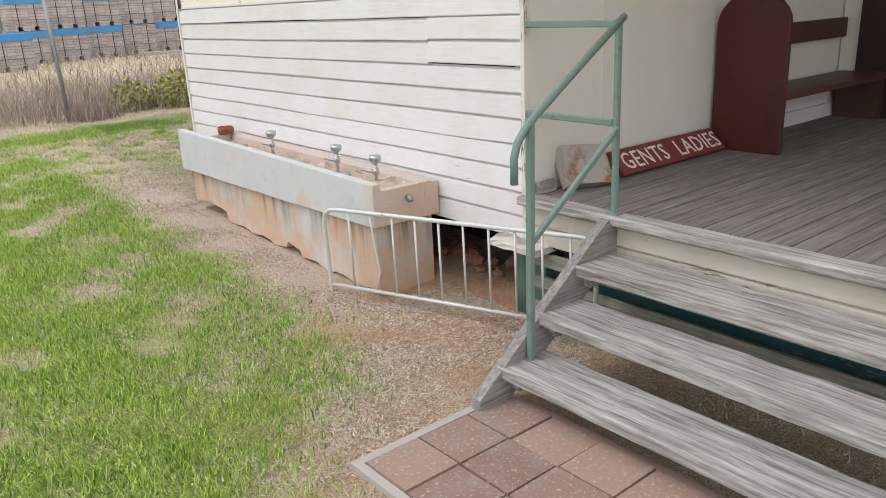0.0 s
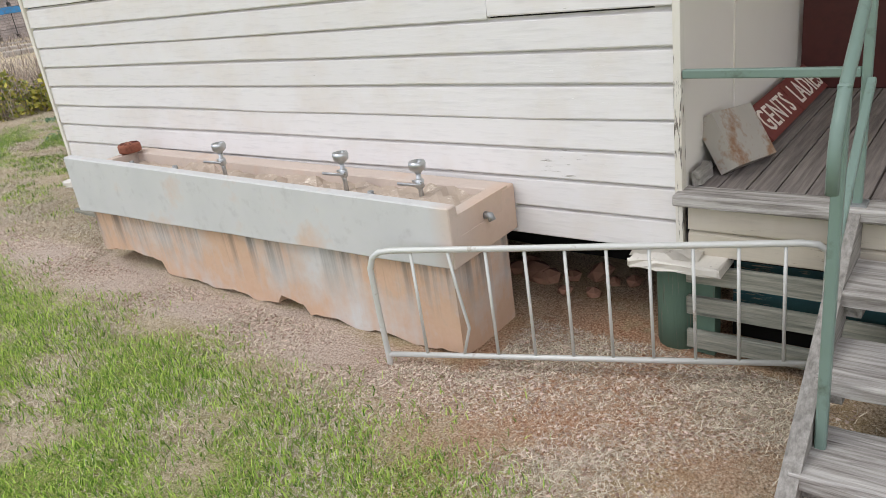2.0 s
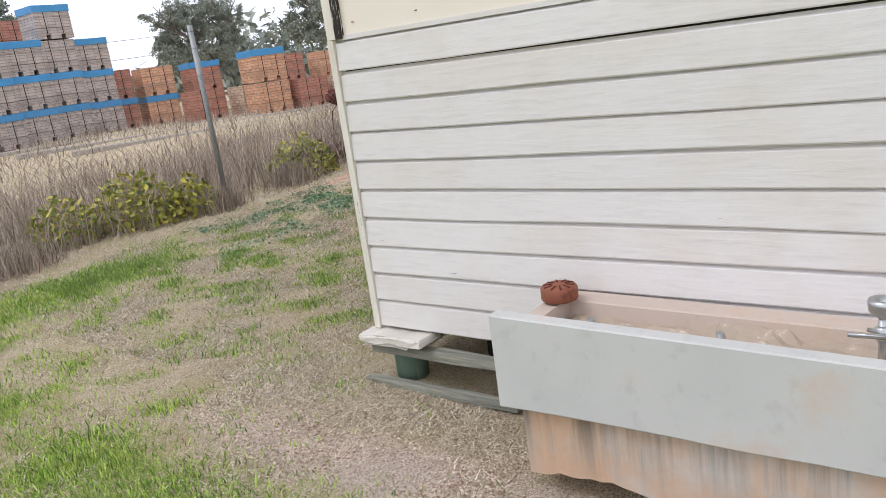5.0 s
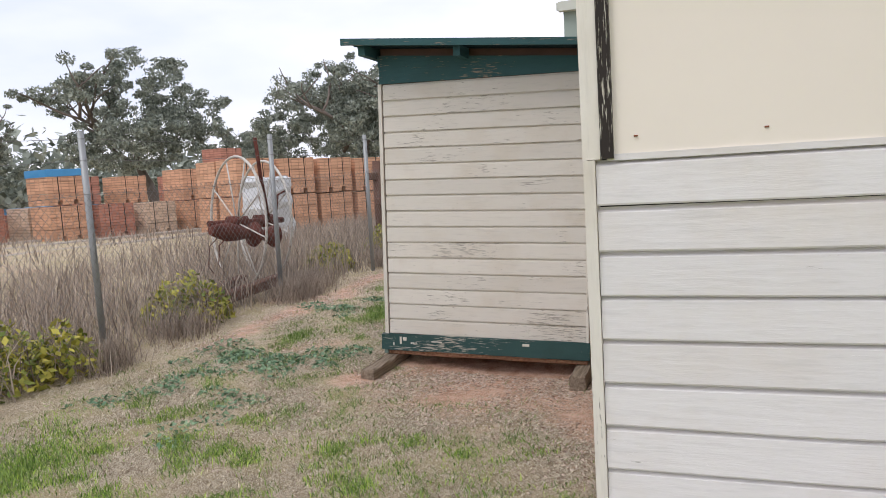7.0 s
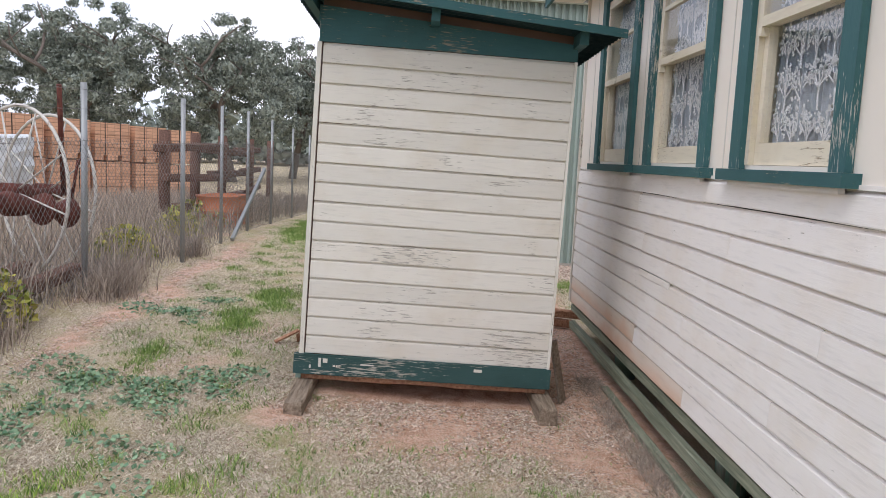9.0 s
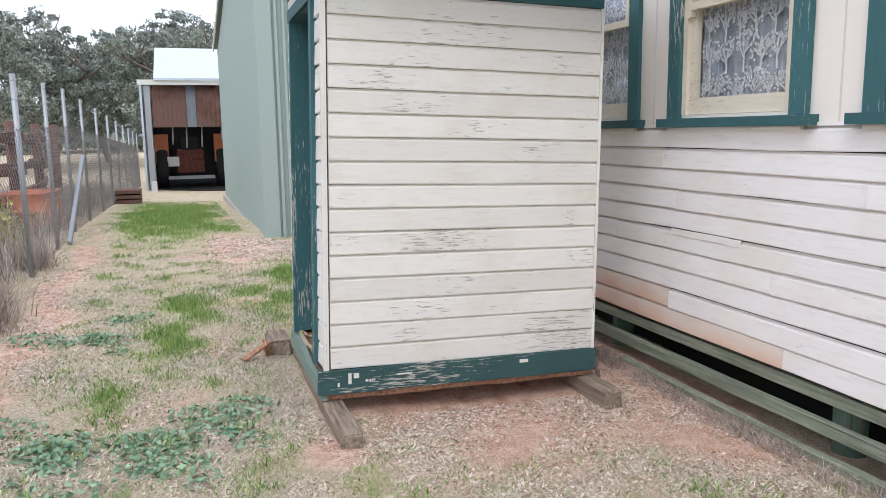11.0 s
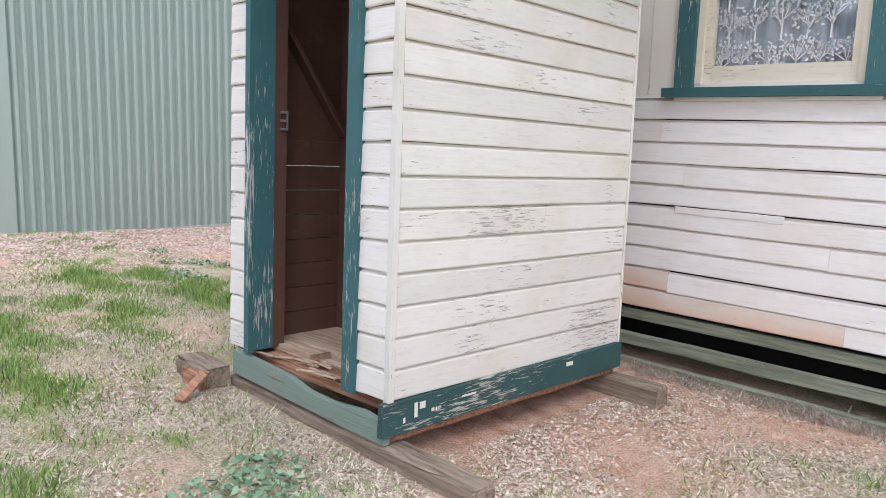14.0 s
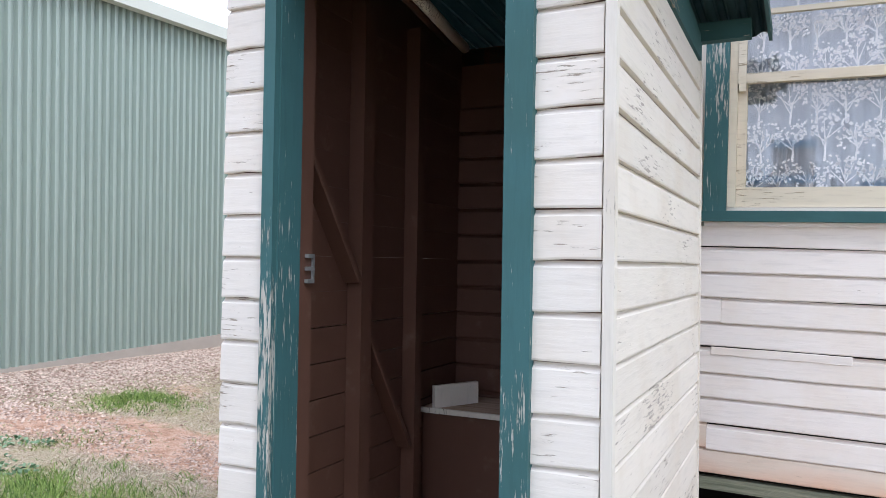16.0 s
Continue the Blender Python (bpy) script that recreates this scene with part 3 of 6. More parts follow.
gx, gy = grid_line(-6, 12, 0.08, 900), grid_line(-8, 6, 0.08, 900)
X, Y = np.meshgrid(gx, gy, indexing="ij")
Z = ground_z(X, Y) + 0.008 * wob(X, Y, 2.0) * np.exp(-((X / 40) ** 2 + (Y / 40) ** 2))
nx, ny = X.shape
idx = np.arange(nx * ny).reshape(nx, ny)
quads = np.stack([idx[:-1, :-1], idx[1:, :-1], idx[1:, 1:], idx[:-1, 1:]], -1).reshape(-1)
ground = from_arrays("ground", np.stack([X, Y, Z], -1).reshape(-1, 3), 4, quads, "ground")
tagged(ground, "dry lawn with patches of bare red earth", kind="structure")
for nm, fn in (("green", greenness), ("earth", earthiness), ("grit", grittiness), ("mulch", mulchiness)):
    at = ground.data.attributes.new(nm, 'FLOAT', 'POINT')
    at.data.foreach_set("value", fn(X, Y).astype(np.float32).ravel())

# ---------------------------------------------------------------- main building: walls
PITCH = 0.127
W_BOT = 0.452
CAP = 1.722


def board_mesh(name, length, height, axis, seed=0, thick=0.02, wave=0.0035, sag=0.0):
    """One lapped weatherboard, proud and rounded at its lower edge, lying from 0 along +axis with its face towards -x (axis 1) or +y (axis 0)."""
    rnd = random.Random(seed)
    n = max(2, min(8, int(length / 0.5)))
    prof = [(0.0, 0.0), (thick * 0.9, 0.0), (thick, 0.005), (thick * 0.78, height - 0.017), (0.003, height - 0.007), (0.0, height - 0.001)]
    bm = bmesh.new()
    rings = []
    for i in range(n + 1):
        s = length * i / n
        low = rnd.uniform(-wave, wave) + (sag * rnd.uniform(0.2, 1) if sag and i < n * 0.55 else 0)
        ring = []
        for k, (o, z) in enumerate(prof):
            zz = z + (low if k < 3 else 0)
            ring.append(bm.verts.new((-o, s, zz) if axis == 1 else (s, o, zz)))
        rings.append(ring)
    for a, b in zip(rings, rings[1:]):
        for k in range(len(prof)):
            j = (k + 1) % len(prof)
            bm.faces.new((a[k], a[j], b[j], b[k]))
    bm.faces.new(rings[0][::-1])
    bm.faces.new(rings[-1])
    bmesh.ops.recalc_face_normals(bm, faces=bm.faces[:])
    me = bpy.data.meshes.new(name)
    bm.to_mesh(me)
    bm.free()
    return me


def place_board(mesh, mat, parent, loc, name="weatherboard"):
    me = mesh
    if not me.materials:
        me.materials.append(M[mat])
    ob = new(name, me)
    ob.parent = parent
    ob.location = Vector(loc) - origin(parent)
    return ob


wall_west = structure("wall_west", box(0.012, 0.11, -4.245, -0.02, W_BOT, 3.2), "dark", (0.05, -2.2, W_BOT), "white weatherboard side wall with cream sheeting above")
part("sheeting", box(-0.004, 0.012, -4.33, -0.04, CAP + 0.012, 3.2), "fibro", wall_west, "cream flat wall sheeting")
part("joint_strip", box(-0.010, -0.003, -4.33, -0.04, CAP - 0.004, CAP + 0.014), "board_y", wall_west)
for yy in (-1.25, -2.45, -3.65):
    part("joint_strip", box(-0.009, -0.004, yy - 0.018, yy + 0.018, CAP + 0.014, 3.2, 0.002), "cream_z", wall_west)
west_boards = [board_mesh("weatherboard", 4.32, PITCH, 1, 10 + k, 0.026, sag=0.0) for k in range(3)]
west_sag = board_mesh("weatherboard", 4.32, PITCH, 1, 77, 0.026, sag=-0.012)
short_a = board_mesh("weatherboard", 0.74, PITCH, 1, 5, 0.026)
short_b = board_mesh("weatherboard", 3.575, PITCH, 1, 6, 0.026)
for k in range(10):
    z = W_BOT + k * PITCH
    if k in (7, 8):
        place_board(short_a, "board_y", wall_west, (0.010 - 0.004, -4.33, z + 0.006))
        place_board(short_b, "board_y", wall_west, (0.010, -3.585, z - 0.004))
    else:
        place_board(west_sag if k == 4 else west_boards[k % 3], "board_y", wall_west, (0.010, -4.33, z))
part("corner_stop", box(-0.026, 0.014, -4.352, -4.326, W_BOT, 3.2, 0.003), "cream_z", wall_west, "cream corner stop with worn edge")
part("corner_stop", box(-0.024, 0.012, -0.008, 0.024, W_BOT - 0.01, CAP, 0.004), "cream_z", wall_west, "cream corner stop")
part("corner_stop", box(-0.022, 0.012, -0.060, -0.0245, CAP + 0.002, 3.2, 0.004), "black_z", wall_west, "weathered dark corner post with flaking paint")
part("corner_stop", box(-0.018, 0.012, -0.0240, 0.026, CAP + 0.002, 3.2, 0.004), "cream_z", wall_west)
for k in range(12):
    part("nail", lathe([(0.006, -0.002), (0.006, 0.002)], (-0.005, -0.12 - 0.33 * k, CAP + 0.06), 6), "rust", wall_west)

wall_north = structure("wall_north", box(0.02, 4.95, -0.11, -0.012, 0.555, 1.70), "dark", (2.5, 0, W_BOT), "white weatherboard end wall with three sash windows")
NB = 0.553
npitch = 0.1143
for k in range(10):
    cut = (2.1, 3.0, 1.2, 2.2, 3.55, 0.9, 2.95, 1.7, 3.1, 0.55)[k]
    z = NB + k * npitch
    tall = npitch if k < 9 else 1.692 - z
    for i, (a, b) in enumerate(((0.03, cut - 0.0005), (cut + 0.0005, 4.93))):
        drop = (-0.012 if k == 1 else -0.003) * (1 - i)
        place_board(board_mesh("weatherboard", b - a, tall, 0, 40 + 2 * k + i, 0.024, sag=0.006 if k == 5 else 0), "board_stained" if k < 2 and i else "board_x", wall_north, (a, -0.010, z + drop))
part("filler_strip", box(2.42, 2.99, 0.004, 0.0138, NB + 5 * npitch - 0.034, NB + 5 * npitch + 0.002, 0.003, 0.0012, (0, 8)), "board_x", wall_north, "pale filler patched over a board joint")
part("patch_board", box(0.10, 0.56, 0.0145, 0.0205, 1.555, 1.682, 0.002), "board_y", wall_north, "pale patch board")
part("corner_stop", box(4.93, 4.965, -0.05, 0.022, NB, 3.2, 0.003), "cream_z", wall_north)


def pierced_wall(x0, x1, y0, y1, z0, z1, holes):
    """A wall along x with window openings through it."""
    bms, x = [], x0
    for a, b, lo, hi in holes:
        bms.append(box(x, a, y0, y1, z0, z1))
        if lo > z0 + 1e-4:
            bms.append(box(a, b, y0, y1, z0, lo))
        bms.append(box(a, b, y0, y1, hi, z1))
        x = b
    bms.append(box(x, x1, y0, y1, z0, z1))
    return join(*bms)


WINDOWS = ((0.93, 1.635), (2.13, 2.94), (3.44, 4.24))
upper = part("sheeting", pierced_wall(0.012, 4.94, -0.10, 0.0, 1.706, 3.2, [(a + 0.0, b, 1.76, 2.93) for a, b in WINDOWS]), "fibro", wall_north, "cream flat wall sheeting")
part("joint_strip", box(0.012, 4.94, 0.0, 0.008, 1.692, 1.708), "board_x", wall_north)
for xx in (0.45, 1.87, 3.20, 4.62):
    part("joint_strip", box(xx - 0.004, xx + 0.004, 0.0005, 0.003, 1.71, 3.2), "cream_z", wall_north)


def lace_trees(x0, x1, z0, z1, y, seed):
    """Rows of small woven trees: forked stems with clusters of leaves, in thin raised thread."""
    r = random.Random(seed)
    bm = bmesh.new()

    def strip(p, q, w):
        d = (Vector(q) - Vector(p)).normalized()
        s = Vector((d.z, 0, -d.x)) * w
        p, q, o = Vector(p), Vector(q), Vector((0, 0.0015, 0))
        top = [bm.verts.new(c + o) for c in (p - s, p + s, q + s * 0.6, q - s * 0.6)]
        bot = [bm.verts.new(c - o) for c in (p - s, p + s, q + s * 0.6, q - s * 0.6)]
        bm.faces.new(top)
        for k in range(4):
            bm.faces.new((bot[k], bot[(k + 1) % 4], top[(k + 1) % 4], top[k]))

    def leaf(c, size):
        a = r.uniform(0, 6.28)
        strip((c[0], y, c[1]), (c[0] + math.cos(a) * size, y, c[1] + math.sin(a) * size), size * 0.42)

    row, z = 0, z0
    while z < z1 - 0.2:
        x = x0 + 0.05 + 0.08 * (row % 2)
        while x < x1 - 0.03:
            hgt = r.uniform(0.17, 0.23)
            strip((x, y, z), (x + r.uniform(-0.01, 0.01), y, z + hgt * 0.45), 0.005)
            for k in range(5):
                a = math.pi / 2 + (k - 2) * 0.42 + r.uniform(-0.1, 0.1)
                base = z + hgt * r.uniform(0.2, 0.42)
                ex, ez = x + math.cos(a) * hgt * 0.42, base + math.sin(a) * hgt * 0.42
                strip((x, y, base), (ex, y, ez), 0.0026)
                for _ in range(12):
                    c = (min(x1, max(x0, ex + r.gauss(0, 0.022))), min(z1, ez + r.gauss(0, 0.024)))
                    leaf(c, r.uniform(0.007, 0.016))
            x += r.uniform(0.10, 0.135)
        row += 1
        z += 0.165
    return bm


def sash_window(name, a, b):
    """A double-hung sash with green architraves, a pane bar, lace behind the glass."""
    w = tagged(new(name), "cream sash window in dark green architrave with lace curtain", kind="structure")
    w.location = ((a + b) / 2, 0, 1.76)
    sill = part("window_sill", box(a - 0.15, b + 0.15, -0.06, 0.065, 1.695, 1.742, 0.006), "green_x", w, "dark green timber sill")
    part("apron", box(a - 0.08, b + 0.09, 0.010, 0.032, 1.675, 1.694, 0.002), "board_x", sill)
    part("architrave", box(a - 0.10, a, 0.002, 0.03, 1.743, 2.93, 0.004), "green_z", w)
    part("architrave", box(b, b + 0.10, 0.002, 0.03, 1.743, 2.93, 0.004), "green_z", w)
    part("architrave", box(a - 0.10, b + 0.10, 0.002, 0.03, 2.931, 3.04, 0.004), "green_x", w)
    fr = part("window_frame", join(box(a + 0.001, a + 0.035, -0.09, 0.006, 1.76, 2.93, 0.002), box(b - 0.035, b - 0.001, -0.09, 0.006, 1.76, 2.93, 0.002), box(a + 0.036, b - 0.036, -0.09, 0.006, 2.895, 2.929, 0.002)), "sash", w, "cream painted frame")
    low = part("lower_sash", join(box(a + 0.036, a + 0.075, -0.055, -0.018, 1.762, 2.36, 0.003), box(b - 0.075, b - 0.036, -0.055, -0.018, 1.762, 2.36, 0.003), box(a + 0.0755, b - 0.0755, -0.055, -0.018, 1.762, 1.85, 0.003), box(a + 0.0755, b - 0.0755, -0.055, -0.018, 2.315, 2.36, 0.003)), "sash", w)
    up = part("upper_sash", join(box(a + 0.036, a + 0.07, -0.016, 0.012, 2.31, 2.893, 0.003), box(b - 0.07, b - 0.036, -0.016, 0.012, 2.31, 2.893, 0.003), box(a + 0.0705, b - 0.0705, -0.016, 0.012, 2.31, 2.35, 0.003), box(a + 0.0705, b - 0.0705, -0.016, 0.012, 2.865, 2.893, 0.003)), "sash", w)
    part("glazing_bar", box(a + 0.071, b - 0.071, -0.014, 0.011, 2.61, 2.632, 0.003), "sash", up)
    part("sash_horn", box(b - 0.07, b - 0.04, -0.016, 0.014, 2.275, 2.309, 0.006), "sash", up)
    for nm, x0, x1, z0, z1, y in (("pane", a + 0.0755, b - 0.0755, 1.851, 2.314, -0.036), ("pane", a + 0.0705, b - 0.0705, 2.351, 2.609, -0.002), ("pane", a + 0.0705, b - 0.0705, 2.633, 2.864, -0.002)):
        p = part(nm, box(x0, x1, y - 0.0015, y + 0.0015, z0, z1), "glass", w)
        p.visible_shadow = False
    n = 60
    ga = bmesh.new()
    rows = []
    for i in range(n + 1):
        x = a + 0.04 + (b - a - 0.08) * i / n
        d = 0.010 * math.sin(i * 0.9) + 0.008 * math.sin(i * 0.37 + 1)
        rows.append([ga.verts.new((x, -0.082 + d, z)) for z in (1.772, 2.2, 2.55, 2.89)])
    for r0, r1 in zip(rows, rows[1:]):
        for k in range(3):
            ga.faces.new((r0[k], r1[k], r1[k + 1], r0[k + 1])).smooth = True
    bmesh.ops.solidify(ga, geom=ga.faces[:], thickness=0.002)
    cu = part("lace_curtain", ga, "lace", w, "white lace net curtain with tree pattern")
    part("woven_pattern", lace_trees(a + 0.06, b - 0.06, 1.80, 2.87, -0.068, int(a * 100)), "lace_white", cu, "white woven trees and leaves")
    return w


for i, (a, b) in enumerate(WINDOWS):
    sash_window("window_%d" % (i + 1), a, b)

structure("wall_east", box(4.86, 4.95, -9.0, -0.112, W_BOT, 3.2), "fibro", (4.9, -5, W_BOT))
structure("wall_inner", box(0.016, 4.85, -4.35, -4.25, W_BOT, 3.2), "fibro_porch", (2.5, -4.3, W_BOT), "cream sheeted porch side wall")
structure("wall_porch_back", box(3.40, 3.50, -9.0, -4.36, 0.70, 3.2), "fibro_porch", (3.45, -6, 0.7))
structure("ceiling", box(0.12, 4.85, -8.99, -0.115, 3.05, 3.09), "fibro", (2.5, -4, 3.05))
# unseen slab, added so that the space beneath it stays dark
structure("floor", box(0.115, 4.85, -4.24, -0.115, 0.50, 0.62), "dark", (2.5, -2, 0.5))
wj = structure("trim_1", box(0.568, 0.592, -4.357, -4.3505, 0.72, 3.0, 0.002), "fibro_porch", (0.58, -4.35, 0.7))
roof = structure("roof", join(prism([(-0.40, 3.17), (2.45, 4.3), (5.35, 3.17), (5.35, 3.23), (2.45, 4.37), (-0.40, 3.23)], 1, -9.3, 0.30)), "roof_iron", (2.5, -4, 3.2), "low dull green iron roof")
part("soffit", box(-0.30, 5.25, 0.013, 0.28, 3.12, 3.16), "fibro", roof)
part("fascia", box(-0.38, 5.34, 0.301, 0.325, 3.08, 3.22, 0.004), "green_x", roof)
gut = part("gutter", tube([(5.36, 0.44, 3.20), (5.36, -9.2, 3.20)], 0.05, 8), "galv", roof)

# footings under the main walls


def stump(x, y, top, r=0.075):
    s = thing("stump", (x, y, gz(x, y)), "round timber stump with flaking green paint", "stump", "stumps under the building")
    part("post", tube([(x, y, gz(x, y) - 0.06), (x, y, (gz(x, y) + top) / 2), (x + 0.004, y, top)], r, 12), "stump", s)
    n = 8
    bm = bmesh.new()
    g = [[bm.verts.new((x - 0.17 + 0.34 * i / n, y - 0.13 + 0.26 * j / 4, top + 0.008 + random.uniform(-0.005, 0.012) - (0.012 if i in (0, n) else 0))) for j in range(5)] for i in range(n + 1)]
    for i in range(n):
        for j in range(4):
            bm.faces.new((g[i][j], g[i + 1][j], g[i + 1][j + 1], g[i][j + 1]))
    bmesh.ops.solidify(bm, geom=bm.faces[:], thickness=0.004)
    part("ant_cap", bm, "cap", s, "crumpled white metal cap")
    return s


stump(0.05, -0.10, 0.398)
for x in (1.85, 3.72):
    stump(x, -0.16, 0.452)
stump(0.07, -4.30, 0.455, 0.085)
stump(0.07, -1.9, 0.44)
for nm, p in (("bearer", box(0.03, 4.95, -0.045, 0.0, 0.470, 0.528, 0.004, 0.002, (0, 12))), ("bearer", box(0.05, 4.9, -0.03, 0.018, 0.325, 0.388, 0.006, 0.004, (0, 14)))):
    b = thing("timber_plank", (2.4, 0.05, 0.3), "long faded green plank along the foot of the wall", "plank", "planks at the wall foot")
    part("plank", p, "bearer", b)
b = thing("timber_plank", (2.4, 0.19, 0.3), "half-buried faded green board lying beside the wall", "plank", "planks at the wall foot")
part("plank", box(0.3, 3.4, 0.035, 0.085, 0.17, 0.262, 0.005, 0.005, (0, 12)), "bearer", b)
b = thing("timber_plank", (0.0, -0.3, 0.3), "pale weathered board under the wall corner", "plank", "planks at the wall foot")
part("plank", box(-0.10, -0.06, -0.75, 0.06, 0.185, 0.225, 0.005, 0.003, (1, 6)), "slat", b)
part("plank", box(-0.06, 0.0, -0.75, 0.03, 0.335, 0.375, 0.005, 0.003, (1, 6)), "slat", b)
c = thing("metal_cap", (-0.06, -0.1, 0.44), "crumpled white metal capping under the corner", "metal cap")
part("sheet", box(-0.11, 0.05, -0.30, 0.05, 0.405, 0.437, 0.006, 0.006, (1, 6)), "cap", c)
c = thing("metal_cap", (-0.06, -4.35, 0.44), "flaking white board end under the porch corner", "metal cap")
part("sheet", box(-0.14, 0.03, -4.52, -4.18, 0.425, 0.458, 0.006, 0.005, (1, 6)), "cap", c)
pf = thing("slatted_panel", (0.0, -4.7, 0.1), "grey-green horizontal slats closing the space under the porch", "slatted panel")
for z0 in (0.055, 0.20, 0.335):
    part("slat", box(-0.022, 0.002, -9.0, -4.36, z0, z0 + 0.075, 0.004, 0.002, (1, 16)), "slat", pf)
part("post", box(0.005, 0.075, -4.46, -4.38, 0.0, 0.42, 0.004), "stump", pf)
bb = thing("timber_beam", (-0.1, -6, 0.3), "dark green beam under the porch edge", "beam")
part("beam", box(0.10, 0.16, -8.9, -4.5, 0.15, 0.40, 0.004), "green_y", bb)
rk = random.Random(3)
for i in range(26):
    x, y, r = rk.uniform(0.16, 0.56), rk.uniform(-4.1, -2.6), rk.uniform(0.03, 0.075)
    st = bmesh.new()
    bmesh.ops.create_icosphere(st, subdivisions=1, radius=r)
    for v in st.verts:
        v.co *= rk.uniform(0.75, 1.2)
        v.co.z *= 0.7
        v.co += Vector((x, y, gz(x, y) + r * 0.4))
    o = part("stone", st, "stone")
    tagged(o, "rough red-brown fieldstone on bare earth", "stone", "stones under the building")

# plain near-black walls, added to block light and darken the space under the floor
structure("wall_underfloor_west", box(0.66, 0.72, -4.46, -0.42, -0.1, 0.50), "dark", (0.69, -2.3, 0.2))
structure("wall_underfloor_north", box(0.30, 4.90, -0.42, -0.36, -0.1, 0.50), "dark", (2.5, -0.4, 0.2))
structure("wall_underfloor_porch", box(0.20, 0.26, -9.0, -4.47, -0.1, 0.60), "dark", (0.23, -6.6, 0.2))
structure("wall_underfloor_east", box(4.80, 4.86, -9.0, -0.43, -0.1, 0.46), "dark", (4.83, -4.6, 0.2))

# ---------------------------------------------------------------- porch and steps
deck = structure("floor_porch", box(0.06, 3.39, -8.99, -4.36, 0.60, 0.672), "dark", (1.7, -6.6, 0.6), "grey weathered porch floor of narrow boards")
plank_meshes = []
for k in range(4):
    bm = box(0.045, 3.395, -0.046, 0.046, -0.022, 0.0, 0.003, 0.0012, (0, 7))
    me = bpy.data.meshes.new("floorboard")
    bm.to_mesh(me)
    bm.free()
    me.materials.append(M["deck"])
    plank_meshes.append(me)
for k in range(48):
    o = new("floorboard", plank_meshes[k % 4])
    o.parent = deck
    o.location = Vector((0, -4.41 - 0.0965 * k, 0.698 + rk.uniform(-0.0015, 0.0015))) - origin(deck)
part("nosing", box(-0.075, 0.043, -8.99, -4.33, 0.655, 0.70, 0.008, 0.002, (1, 24)), "tread", deck, "worn grey nosing board")
rz = structure("trim_2", box(-0.002, 0.055, -8.99, -4.36, 0.44, 0.60), "dark", (0, -6.6, 0.5))
for k in range(2):
    place_board(board_mesh("weatherboard", 4.6, 0.10, 1, 90 + k), "fascia_dirty", rz, (-0.002, -8.97, 0.45 + 0.10 * k))

steps = thing("timber_steps", (-0.4, -5.8, 0.0), "weathered grey open timber steps up to the porch", "steps")
for i, (xa, xb, zt) in enumerate(((-0.31, -0.045, 0.525), (-0.545, -0.275, 0.36), (-0.775, -0.505, 0.185))):
    tr = part("tread", box(xa, xb, -6.75, -4.925 + 0.012 * i, zt - 0.048, zt, 0.007, 0.003, (1, 18)), "tread", steps)
    part("cleat", box(xa + 0.05, xa + 0.12, -4.985, -4.935, zt - 0.105, zt - 0.05, 0.005, 0.002), "stringer", steps)
for y0 in (-4.935, -6.80):
    part("stringer", join(prism([(-0.90, 0.0), (-0.74, 0.02), (-0.02, 0.52), (-0.02, 0.66), (-0.08, 0.69), (-0.13, 0.66), (-0.90, 0.08)], 1, y0, y0 + 0.05)), "stringer", steps)

hr = thing("handrail", (-0.3, -4.92, 0.2), "sage green square-tube handrail with curled end", "handrail")
part("post", bar((-0.02, -4.915, 0.70), (-0.02, -4.915, 1.565), 0.027), "green_tube", hr)
part("newel_post", bar((-0.62, -4.955, 0.06), (-0.61, -4.955, 1.215), 0.030), "green_tube", hr)
part("top_rail", bar((-0.02, -4.90, 1.545), (-0.01, -4.355, 1.545), 0.026, 0.03), "green_tube", hr)
part("middle_rail", bar((-0.02, -4.90, 1.12), (-0.01, -4.355, 1.118), 0.026, 0.03), "green_tube", hr)
curl = [(-0.01, -4.935, 1.575), (-0.58, -4.955, 1.225), (-0.64, -4.957, 1.18), (-0.685, -4.958, 1.13), (-0.705, -4.958, 1.07), (-0.705, -4.958, 0.97)]
part("sloping_rail", tube(curl, 0.016, 8), "green_tube", hr)
part("brace_rail", bar((-0.03, -4.93, 1.10), (-0.60, -4.945, 0.70), 0.025, 0.025), "green_tube", hr)
part("foot_plate", box(-0.05, 0.01, -4.945, -4.885, 0.70, 0.708, 0.002), "galv", hr)

pav = structure("pavement", box(-1.46, -0.66, -7.8, -4.90, -0.05, 0.012), "chips", (-1.0, -6, 0.0), "red-brown square pavers at the foot of the steps")
pm = bpy.data.meshes.new("paver")
bm = box(-0.122, 0.122, -0.122, 0.122, -0.03, 0.0, 0.006)
bm.to_mesh(pm)
bm.free()
pm.materials.append(M["paver"])
for i in range(3):
    for j in range(11):
        o = new("paver", pm)
        o.parent = pav
        o.location = Vector((-1.335 + 0.252 * i, -5.03 - 0.252 * j - 0.004 * i, 0.030 + rk.uniform(-0.004, 0.004))) - origin(pav)
        o.rotation_euler = (rk.uniform(-0.012, 0.012), rk.uniform(-0.012, 0.012), rk.uniform(-0.015, 0.015))
ke = thing("paving_edge", (-1.48, -6, 0), "pale concrete edging strip along the pavers", "edging")
part("strip", join(box(-1.50, -1.462, -7.8, -4.86, -0.02, 0.026, 0.005), box(-1.461, -0.70, -4.90, -4.86, -0.02, 0.026, 0.005)), "concrete", ke)

